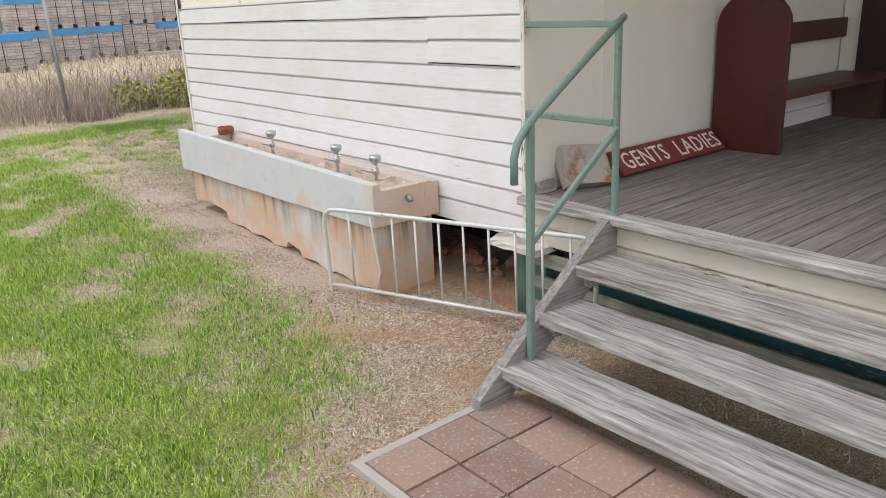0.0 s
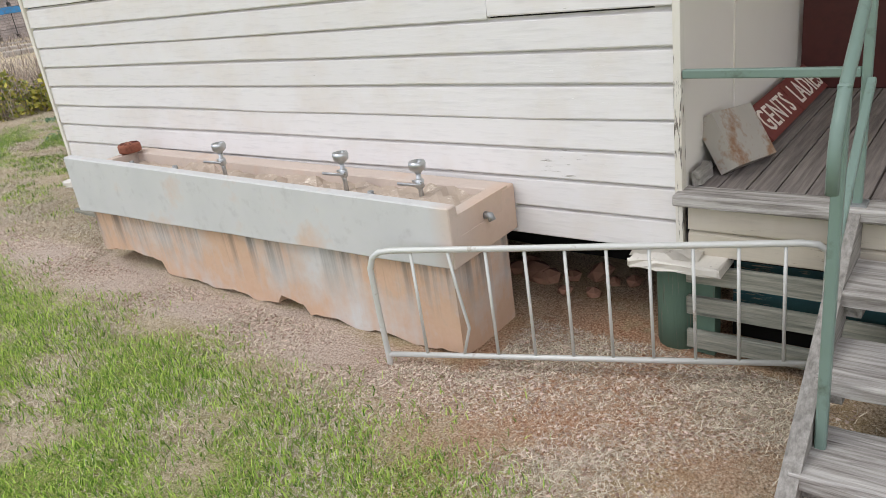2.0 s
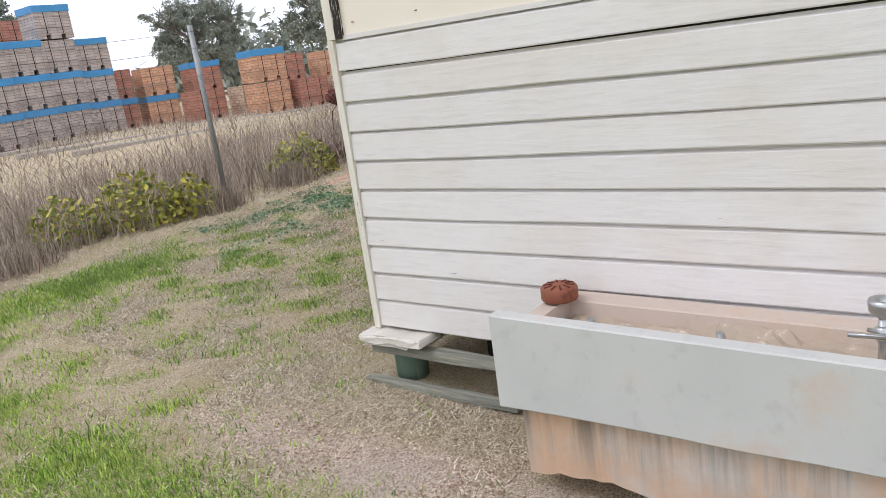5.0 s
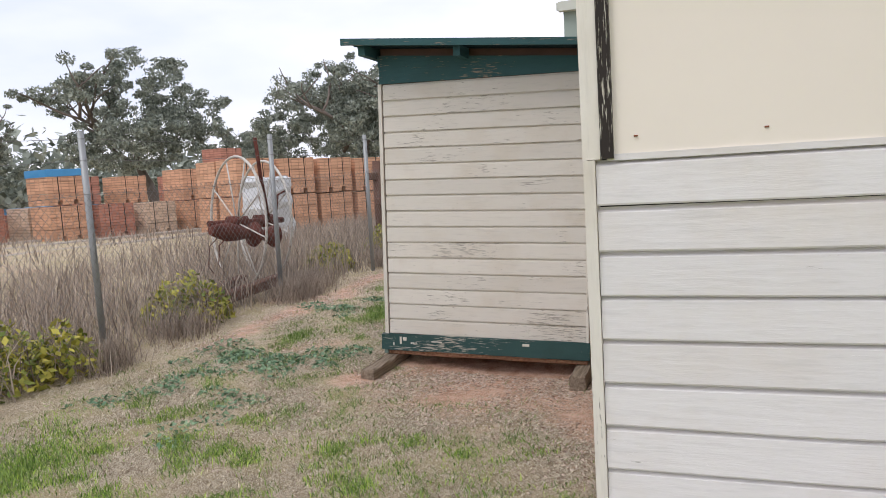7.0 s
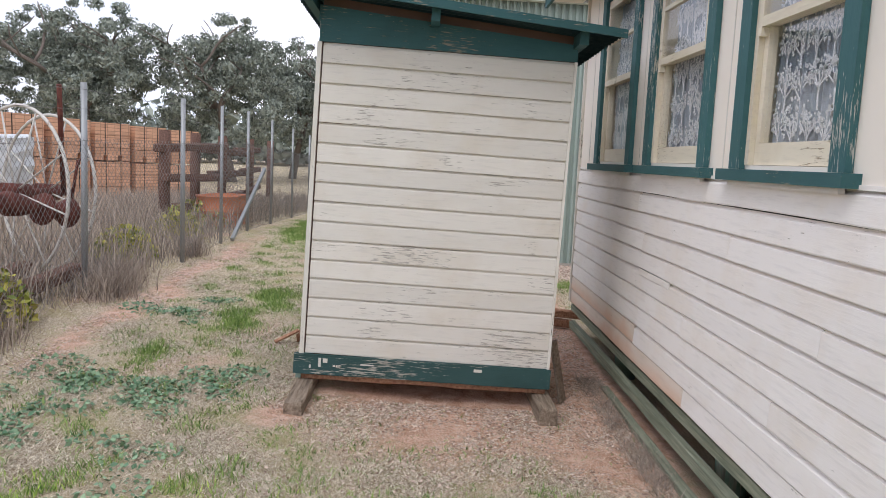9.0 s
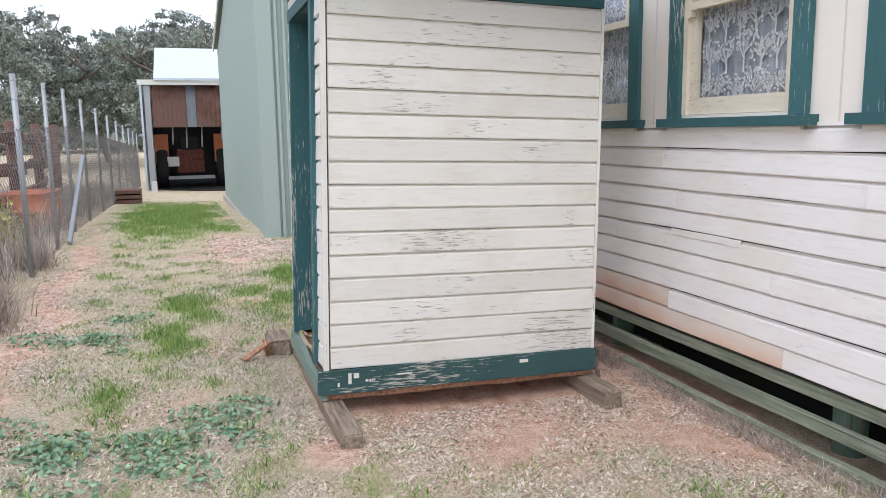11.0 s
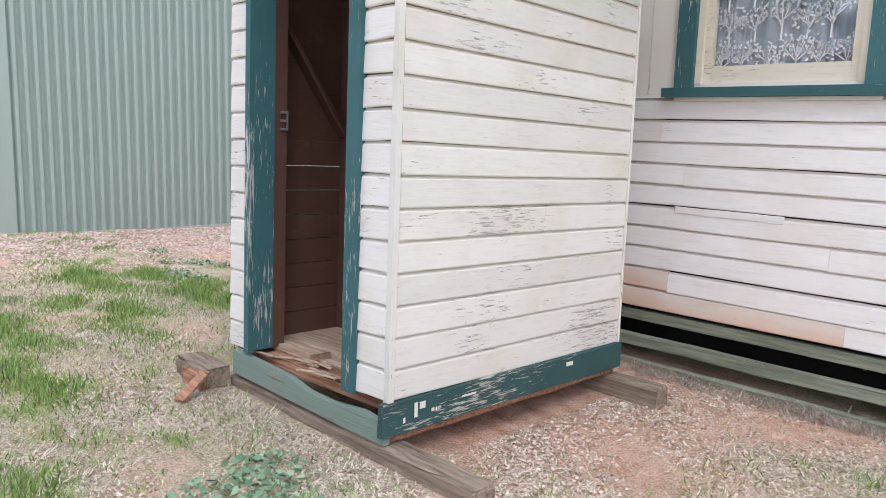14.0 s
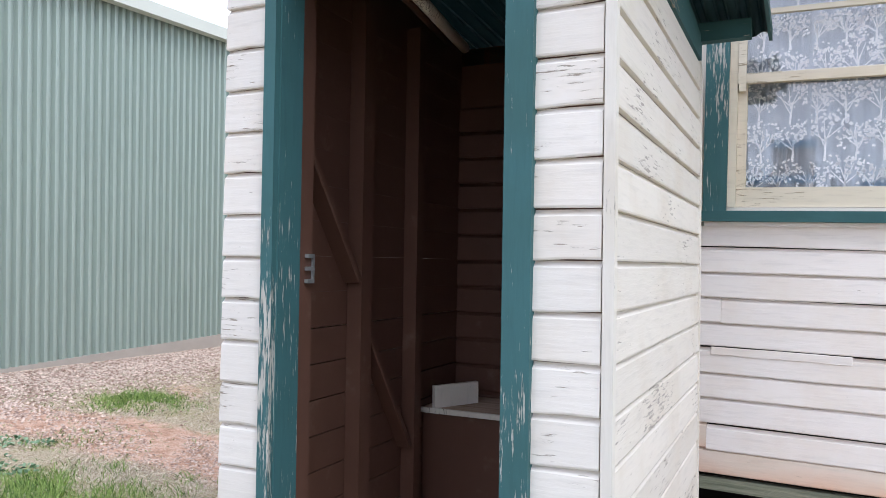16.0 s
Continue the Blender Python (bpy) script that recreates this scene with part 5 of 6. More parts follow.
# sleepers and scraps round the outhouse
for y, xa, xb, top in ((2.00, 2.53, 4.05, 0.364), (0.56, 2.69, 4.25, 0.324)):
    sl = thing("timber_sleeper", (3.4, y, 0.25), "grey split timber sleeper under the outhouse", "sleeper", "sleepers under the outhouse")
    part("log", box(xa, xb, y - 0.055, y + 0.05, 0.18, top, 0.012, 0.006, (0, 14)), "skid", sl)
sl = thing("timber_sleeper", (4.2, 2.0, 0.3), "split sleeper end with broken red core", "sleeper")
part("log", box(4.00, 4.27, 2.06, 2.19, 0.330, 0.425, 0.010, 0.008, (0, 4)), "skid", sl)
part("core", box(3.985, 4.16, 2.185, 2.215, 0.335, 0.400, 0.008, 0.008, (0, 4)), "redtimber", sl)
ch = thing("timber_scrap", (4.0, 2.2, 0.3), "splintered red timber scrap on the ground", "timber scrap")
part("splinter", bar((3.90, 2.36, gz(4, 2.36) + 0.010), (3.97, 2.20, 0.43), 0.05, 0.014), "redtimber", ch)
lean = thing("leaning_board", (3.5, 0.40, 0.25), "thin dark board leaning between outhouse and wall", "board")
part("board", bar((3.10, 0.40, 0.24), (3.14, 0.475, 0.62), 0.10, 0.018), "skid", lean)
for z, y in ((0.36, 0.22), (0.28, 0.30)):
    rl = thing("timber_rail", (5.2, 0.3, z), "brown rail lying between the building and the outhouse", "rail", "rails behind the outhouse")
    part("rail", bar((5.05, y - 0.35, gz(5, 0) + 0.05 + (z - 0.28)), (5.15, y + 0.42, gz(5, 1) + 0.05 + (z - 0.28)), 0.07, 0.07), "redtimber", rl)

# ---------------------------------------------------------------- green steel shed
shed = thing("steel_shed", (13, -2.5, 0.4), "large pale green corrugated steel shed on a concrete slab", "shed")
SB = 0.43


def ribbed(x, y0, y1, z0, z1, pitch=0.095, depth=0.042):
    """Steel sheet wall facing -x with narrow upright ribs."""
    bm = bmesh.new()
    ys, k = [], 0
    while y1 - k * pitch > y0:
        for o, d in ((0.0, 0), (0.5, 0), (0.62, 1), (0.88, 1)):
            ys.append((y1 - (k + o) * pitch, depth * d))
        k += 1
    rows = [[bm.verts.new((x - d, yy, z)) for z in (z0, z1)] for yy, d in ys]
    for a, b in zip(rows, rows[1:]):
        bm.faces.new((a[0], b[0], b[1], a[1]))
    bmesh.ops.recalc_face_normals(bm, faces=bm.faces[:])
    bmesh.ops.solidify(bm, geom=bm.faces[:], thickness=0.004)
    return bm


part("wall", ribbed(9.05, -7.0, 1.62, SB, 3.98), "shed", shed)
part("wall", box(9.10, 9.3, -7.0, 1.60, SB, 3.95), "shed", shed)
part("corner_flashing", join(box(9.01, 9.20, 1.60, 1.80, SB, 4.0, 0.008)), "shed", shed)
gab = prism([(9.21, SB), (17.3, SB), (17.3, 3.6), (13.15, 4.50), (9.21, 4.0)], 1, 1.60, 1.79)
part("gable_wall", gab, "shed", shed)
part("roof", prism([(8.93, 4.02), (13.15, 4.61), (17.4, 3.66), (17.4, 3.7), (13.15, 4.67), (8.93, 4.07)], 1, -7.2, 1.86), "shed", shed)
part("gutter", box(8.88, 9.00, -7.2, 1.85, 3.96, 4.09, 0.015), "shed_trim", shed)
part("barge_flashing", prism([(8.93, 3.98), (13.15, 4.55), (17.4, 3.6), (17.4, 3.72), (13.15, 4.68), (8.93, 4.09)], 1, 1.862, 1.885), "shed_trim", shed)
part("wall", box(17.1, 17.3, -7.0, 1.6, SB, 3.6), "shed", shed)
part("wall", box(9.3, 17.1, -7.2, -7.0, SB, 4.0), "shed", shed)
part("slab", box(9.0, 17.4, -7.2, 1.84, 0.10, SB, 0.01), "concrete", shed)
shed.location += Vector((0, -0.125, -0.09))

# ---------------------------------------------------------------- chain-link fence
FY = 4.12


def fy(x):
    """The fence runs straight, then bends in a little towards the shed."""
    return float(np.interp(x, (-10, 5, 6.9, 27), (4.2, 4.2, 3.95, 3.9)))


fence = thing("chain_link_fence", (5, FY, 0.4), "galvanised chain-link fence on steel posts with barbed strands", "fence")
posts = [-9.6, -7.2, -4.8, -2.4, -0.1, 2.41, 5.0, 6.87, 8.45, 9.95, 11.7, 13.8, 16.0, 18.2, 20.4, 22.6, 24.8, 27.0]
rp = random.Random(4)
for x in posts:
    g = gz(x, fy(x))
    lean = rp.uniform(-0.03, 0.03)
    part("post", tube([(x, fy(x), g - 0.1), (x + lean, fy(x), g + 1.78)], 0.026 if x < 8 else 0.022, 10), "galv", fence)
for h, r in ((1.30, 0.0022), (1.56, 0.0025), (1.72, 0.0025)):
    pts = []
    for a, b in zip(posts, posts[1:]):
        for k in range(4):
            x = a + (b - a) * k / 4
            pts.append((x, fy(x) - 0.028, gz(x, fy(x)) + h - 0.03 * math.sin(math.pi * k / 4)))
    part("strand", tube(pts, r, 4), "wire", fence)


def mesh_wires(x0, x1, height, cell=0.07, r=0.0013):
    """Two crossing families of slanted wires."""
    vs, fs = [], []
    n = int((x1 - x0 + height) / cell)
    for fam in (1, -1):
        for i in range(n):
            xa = x0 - (height if fam == 1 else 0) + i * cell
            a, b = (xa, 0.0), (xa + fam * height, height)
            if min(a[0], b[0]) < x0 or max(a[0], b[0]) > x1:
                continue
            base = len(vs)
            for p in (a, b):
                z = gz(p[0], fy(p[0])) + 0.02 + p[1]
                for dx, dy in ((-r, -r), (r, -r), (0, r)):
                    vs.append((p[0] + dx * 1.4, fy(p[0]) - 0.03 + fam * 0.002 + dy, z))
            for k in range(3):
                j = (k + 1) % 3
                fs += [base + k, base + j, base + 3 + j, base + 3 + k]
    return np.array(vs) - np.array([5, FY, 0.4]), np.array(fs)


v, f = mesh_wires(-9.6, 27.0, 1.30)
o = from_arrays("mesh", v, 4, f, "wire", fence)
tagged(o, "diamond wire mesh", kind="stuff")

# ---------------------------------------------------------------- old horse-drawn rake beyond the fence
DX = 0.85
rake = thing("hay_rake", (5.3, 4.6, 0.45), "old white-wheeled hay rake with rusty iron frame", "farm machine")
RB = gz(4.8, 4.6)


def wheel(c, axis, radius, name):
    axis = Vector(axis).normalized()
    u = axis.cross(Vector((0, 0, 1))).normalized()
    w = axis.cross(u)
    pts = [Vector(c) + (u * math.cos(t) + w * math.sin(t)) * radius for t in [2 * math.pi * k / 40 for k in range(41)]]
    wh = part(name, tube(pts, 0.016, 6, False), "whiteiron", rake, "large iron wheel with peeling white paint")
    for k in range(9):
        t = 2 * math.pi * k / 9 + 0.2
        part("spoke", tube([Vector(c), Vector(c) + (u * math.cos(t) + w * math.sin(t)) * radius], 0.009, 5), "whiteiron", wh)
    part("hub", tube([Vector(c) - axis * 0.12, Vector(c) + axis * 0.12], 0.08, 10), "rust_dark", wh)


ax = (0.85, -0.52, -0.05)
wheel((4.62 + DX, 5.02, RB + 0.80), ax, 0.78, "wheel")
wheel((5.12 + DX, 4.98, RB + 0.78), ax, 0.74, "wheel")
part("axle", tube([(4.25 + DX, 5.15, RB + 0.82), (5.35 + DX, 4.85, RB + 0.77)], 0.035, 8), "rust_dark", rake)
gc = part("gear_casing", lathe([(0.05, -0.46), (0.07, -0.40), (0.11, -0.25), (0.09, -0.10), (0.06, 0.0), (0.05, 0.08), (0.14, 0.10), (0.15, 0.13), (0.08, 0.17), (0.06, 0.26), (0.10, 0.34), (0.14, 0.42), (0.04, 0.46)], (0, 0, 0), 14), "rust_dark", rake)
gc.matrix_basis = Matrix.Translation((-0.08, 0.15, 0.69)) @ Matrix.Rotation(radians(-20), 4, 'Z') @ Matrix.Rotation(radians(100), 4, 'Y')
for v in gc.data.vertices:
    v.co += origin(rake)
part("seat_lever", tube([(4.65 + DX, 4.6, RB + 0.8), (4.4 + DX, 4.5, RB + 1.3), (4.27 + DX, 4.45, RB + 1.75)], 0.022, 7), "rust_dark", rake)
part("lever", tube([(4.7 + DX, 4.55, RB + 0.75), (4.72 + DX, 4.5, RB + 1.1), (4.85 + DX, 4.45, RB + 1.15)], 0.014, 6), "rust_dark", rake)
for k in range(2):
    x, y = 4.35 + DX + 0.13 * k, 4.85 - 0.045 * k
    pts = [(x, y, RB + 0.72)] + [(x - 0.05 * math.sin(a), y + 0.40 * math.sin(a), RB + 0.40 + 0.34 * math.cos(a)) for a in (0.5, 1.1, 1.8, 2.4, 2.9)]
    part("tine", tube(pts, 0.006, 5), "rust_dark", rake)
for k, y in enumerate((4.75, 5.0)):
    lg = thing("timber_sleeper", (5.0, y - 0.3, RB), "old grey log lying in the weeds by the fence", "log")
    part("log", bar((3.7, y - 0.25, RB + 0.06), (5.2, y - 0.40 + 0.2 * k, RB + 0.16), 0.13, 0.12), "timber_far", lg)

# ---------------------------------------------------------------- brick packs in the yard


def brick_pack(mat, w=1.12, d=1.05, h=0.98):
    """One strapped pack of bricks: layered courses with the fork slots left open."""
    e = thing("brick_pack", (0, 0, 0), {"pack_red": "strapped pack of red-brown bricks", "pack_orange": "strapped pack of tan bricks", "pack_grey": "strapped pack of grey-brown bricks", "pack_cream": "strapped pack of cream bricks"}[mat] + " stacked in the yard", "brick pack", "brick packs in the yard")
    bms = []
    for i in range(3):
        z0, z1 = h * i / 3 + 0.006, h * (i + 1) / 3 - 0.004
        if i == 0:
            for a, b in ((-w / 2, -w * 0.27), (-w * 0.15, w * 0.15), (w * 0.27, w / 2)):
                bms.append(box(a, b, -d / 2, d / 2, z0, z0 + 0.13))
            bms.append(box(-w / 2, w / 2, -d / 2, d / 2, z0 + 0.131, z1, 0.006))
        else:
            o = random.uniform(-0.006, 0.006)
            bms.append(box(-w / 2 + o, w / 2 + o, -d / 2, d / 2, z0, z1, 0.006))
    part("bricks", join(*bms), mat, e)
    for x in (-w * 0.22, w * 0.22):
        part("strap", join(box(x - 0.012, x + 0.012, -d / 2 - 0.004, d / 2 + 0.004, h - 0.003, h + 0.002), box(x - 0.012, x + 0.012, -d / 2 - 0.005, -d / 2 - 0.001, 0.15, h), box(x - 0.012, x + 0.012, d / 2 + 0.001, d / 2 + 0.005, 0.15, h)), "tyre", e)
    return e


PACK = {k: brick_pack(k) for k in ("pack_red", "pack_orange", "pack_grey", "pack_cream")}
wrapc = thing("plastic_wrap", (0, 0, 0), "blue plastic sheet wrapped over a brick pack", "plastic wrap", "plastic wraps in the yard")
part("sheet", box(-0.58, 0.58, -0.55, 0.55, 0.80, 1.005, 0.012, 0.006, (0, 6)), "tarp_blue", wrapc)
used = set()
rpk = random.Random(21)


def stack(mat, x, y, rz, n, blue=0.0, base=None):
    b = gz(x, y) if base is None else base
    for i in range(n):
        jx, jy = rpk.uniform(-0.03, 0.03), rpk.uniform(-0.03, 0.03)
        m = pose(x + jx, y + jy, b + 1.01 * i, 0, 0, rz + rpk.uniform(-1.5, 1.5))
        if mat not in used:
            used.add(mat)
            PACK[mat].matrix_basis = m
        else:
            copy_thing(PACK[mat], m)
        if rpk.random() < blue:
            if "w" not in used:
                used.add("w")
                wrapc.matrix_basis = m
            else:
                copy_thing(wrapc, m)


# tan row near the fence corner, running away from it
for i in range(6):
    for j in range(2):
        stack("pack_orange", 15.6 + 1.16 * i + 0.5 * j, 11.7 - 0.58 * i + 1.1 * j, -26, 2, 0.10 if i > 3 else 0.0)
for i in range(5):
    stack(("pack_orange", "pack_red", "pack_cream")[i % 3], 14.6 + 1.3 * i, 17.4 - 0.5 * i, -14, (2, 1, 1, 2, 2)[i], 0.1)
# low scattered packs in the middle
for x, y, n, mt in ((13.6, 19.4, 1, "pack_red"), (15.2, 18.9, 1, "pack_cream"), (15.6, 22.0, 2, "pack_red"), (17.2, 21.4, 1, "pack_red"), (18.8, 20.9, 2, "pack_red"), (20.4, 20.2, 2, "pack_orange"), (22.4, 19.4, 2, "pack_red"), (14.0, 22.6, 2, "pack_orange"), (12.6, 23.0, 2, "pack_red"), (23.8, 18.3, 3, "pack_red"), (25.2, 17.6, 2, "pack_red")):
    stack(mt, x, y, -14 + rpk.uniform(-4, 4), n, 0.25)
# tall grey stacks behind the lawn
for i in range(8):
    stack("pack_grey", 3.0 + 1.22 * i, 20.6 + 0.25 * i, -2, 3 + (i % 3 == 0), 0.75)
for i in range(4):
    stack("pack_red", 0.6 - 1.3 * i, 22.4, 2, 3, 0.4)
for i in range(4):
    stack("pack_red", 10.5 - 1.25 * i, 25.5, 2, 4, 0.5)
stack("pack_grey", 1.8, 17.6, 8, 1, 1.0)
wr = thing("plastic_wrap", (11.1, 8.2, gz(11.1, 8.2)), "torn white plastic sheet over a pallet", "plastic wrap")
part("sheet", box(10.6, 11.6, 7.9, 8.5, gz(11.1, 8.2), gz(11.1, 8.2) + 1.3, 0.08, 0.05, (2, 8)), "tarp_white", wr)
for k in range(3):
    kb = thing("concrete_kerb", (14, 13 + 2 * k, gz(14, 13)), "long pale concrete strip across the yard", "kerb")
    part("strip", bar((6.0, 14.0 + 2.6 * k, gz(6, 14) + 0.06), (19.0, 11.6 + 2.6 * k, gz(19, 12) + 0.06), 0.22, 0.14), "concrete", kb)

# ---------------------------------------------------------------- old rail timbers and drum beyond the fence
for k in range(9):
    rl = thing("timber_rail", (13, 6.0, 0.6), "weathered brown rail of an old yard fence", "rail", "rails of the old yard")
    z = 0.80 + 0.42 * (k % 3)
    x0 = 9.5 + 2.3 * (k // 3)
    part("rail", bar((x0, 4.9 + 0.12 * (k % 3), z + 0.05), (x0 + 2.7, 4.85 + 0.2 * (k // 3), z + rpk.uniform(-0.12, 0.16)), 0.12, 0.12), "timber_far", rl)
for x in (9.7, 11.2, 12.9, 15.2, 17.4):
    ps = thing("timber_post", (x, 5.02, gz(x, 5.0)), "dark upright post of an old yard fence", "post", "posts of the old yard")
    part("post", tube([(x, 5.10, gz(x, 5.0) - 0.1), (x + 0.03, 5.10, 1.95)], 0.085, 8), "timber_far", ps)
for x, y in ((10.3, 4.48), (11.1, 4.55)):
    dr = thing("rusty_drum", (x, y, gz(x, y)), "orange rusted steel drum in the weeds", "drum", "drums by the fence")
    part("shell", lathe([(0.33, 0.0), (0.34, 0.02), (0.32, 0.04), (0.32, 0.22), (0.34, 0.24), (0.32, 0.26), (0.32, 0.46), (0.34, 0.48), (0.30, 0.48), (0.30, 0.44)], (x, y, gz(x, y)), 20), "orange", dr)
br = thing("fence_brace", (9.7, 3.86, 0.5), "pale diagonal brace against the fence", "brace")
part("brace", bar((8.7, 3.86, gz(9, 4) + 0.02), (10.8, 3.87, gz(11, 4) + 0.95), 0.05, 0.05), "galv", br)
bx = thing("crate", (16.5, 3.6, gz(16.5, 3.6)), "small dark wooden crate on the grass", "crate")
part("slats", join(*[box(16.2, 16.9, 3.42, 3.95, gz(16.5, 3.6) + 0.02 + 0.1 * k, gz(16.5, 3.6) + 0.09 + 0.1 * k, 0.004) for k in range(3)]), "timber_far", bx)

# ---------------------------------------------------------------- machinery barn and tractor
BX, BL = 23.0, 3.5
bz = gz(23, 2)
barn = thing("machinery_barn", (32, -2, bz), "open-fronted iron machinery barn with a rusty front panel", "barn")


def wave_wall(x, y0, y1, z0, z1, pitch=0.12, amp=0.02):
    bm = bmesh.new()
    n = int((y1 - y0) / pitch * 6)
    rows = [[bm.verts.new((x + amp * math.sin(2 * math.pi * i / 6), y0 + (y1 - y0) * i / n, z)) for z in (z0, z1)] for i in range(n + 1)]
    for a, b in zip(rows, rows[1:]):
        bm.faces.new((a[0], b[0], b[1], a[1])).smooth = True
    bmesh.ops.solidify(bm, geom=bm.faces[:], thickness=0.01)
    return bm


part("front_panel", wave_wall(BX, -6.0, BL - 0.25, 1.93, 3.12), "rust_sheet", barn, "rusty corrugated front panel")
part("patch_sheet", wave_wall(BX - 0.03, BL - 1.45, BL - 1.2, 1.93, 3.1), "zinc", barn, "one newer zinc sheet")
part("wall", box(BX + 0.1, BX + 9, BL, BL + 0.06, bz - 0.1, 3.2), "zinc", barn)
# these two walls are coloured near black to give the barn its interior shade
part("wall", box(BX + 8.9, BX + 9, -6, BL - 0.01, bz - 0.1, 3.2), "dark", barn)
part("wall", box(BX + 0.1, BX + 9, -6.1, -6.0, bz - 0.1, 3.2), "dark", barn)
part("post", box(BX - 0.08, BX + 0.08, BL - 0.22, BL - 0.06, bz, 3.1), "galv", barn)
part("fascia", box(BX - 0.15, BX - 0.05, -6.1, BL + 0.1, 3.13, 3.27), "shed_trim", barn)
part("roof", prism([(BX - 0.2, 3.25), (BX + 4.6, 4.58), (BX + 9.4, 3.25), (BX + 9.4, 3.30), (BX + 4.6, 4.65), (BX - 0.2, 3.32)], 1, -6.2, BL - 0.35), "zinc", barn, "pale zinc roof")
part("downpipe_block", box(BX - 0.3, BX - 0.1, BL - 0.25, BL - 0.1, bz, bz + 0.35, 0.02), "rail_grey", barn)
# slab added over the ground, its black standing for shade inside the barn
part("floor", box(BX + 0.3, BX + 8.85, -5.95, BL - 0.05, bz - 0.3, bz + 0.012), "dark", barn, "near-black floor slab carrying the interior shade")
rch = random.Random(5)
for k in range(7):
    y = BL - 0.8 - 0.42 * k + rch.uniform(-0.1, 0.1)
    part("chain", tube([(BX + 0.25, y, 1.95), (BX + 0.27, y + 0.02, 1.95 - rch.uniform(0.15, 0.65))], 0.022, 5), "galv", barn)
trc = thing("tractor", (30.0, 2.2, bz), "old tractor with orange mudguards parked in the barn", "tractor")
for y in (1.25, 3.05):
    wl = part("wheel", lathe([(0.30, -0.16), (0.66, -0.17), (0.72, -0.1), (0.72, 0.1), (0.66, 0.17), (0.30, 0.16)], (0, 0, 0), 24), "tyre", trc)
    wl.matrix_basis = Matrix.Translation((0.0, y - 2.2, 0.72)) @ Matrix.Rotation(radians(90), 4, 'X')
    for v in wl.data.vertices:
        v.co += origin(trc)
    part("mudguard", box(29.55, 30.3, y - 0.2, y + 0.2, bz + 0.85, bz + 1.75, 0.08), "orange", trc)
part("body", box(29.4, 31.6, 1.8, 2.6, bz + 0.55, bz + 1.25, 0.08), "rust_dark", trc)
part("seat", box(29.7, 30.1, 1.95, 2.45, bz + 1.25, bz + 1.65, 0.06), "tyre", trc)
part("drawbar", box(29.2, 29.4, 1.5, 2.9, bz + 0.35, bz + 0.45, 0.02), "galv", trc)
part("number_plate", box(29.36, 29.39, 2.55, 2.9, bz + 0.75, bz + 1.05), "rail_grey", trc)

trc.location += Vector((-4.6, 0.05, -0.06))

# ---------------------------------------------------------------- trees


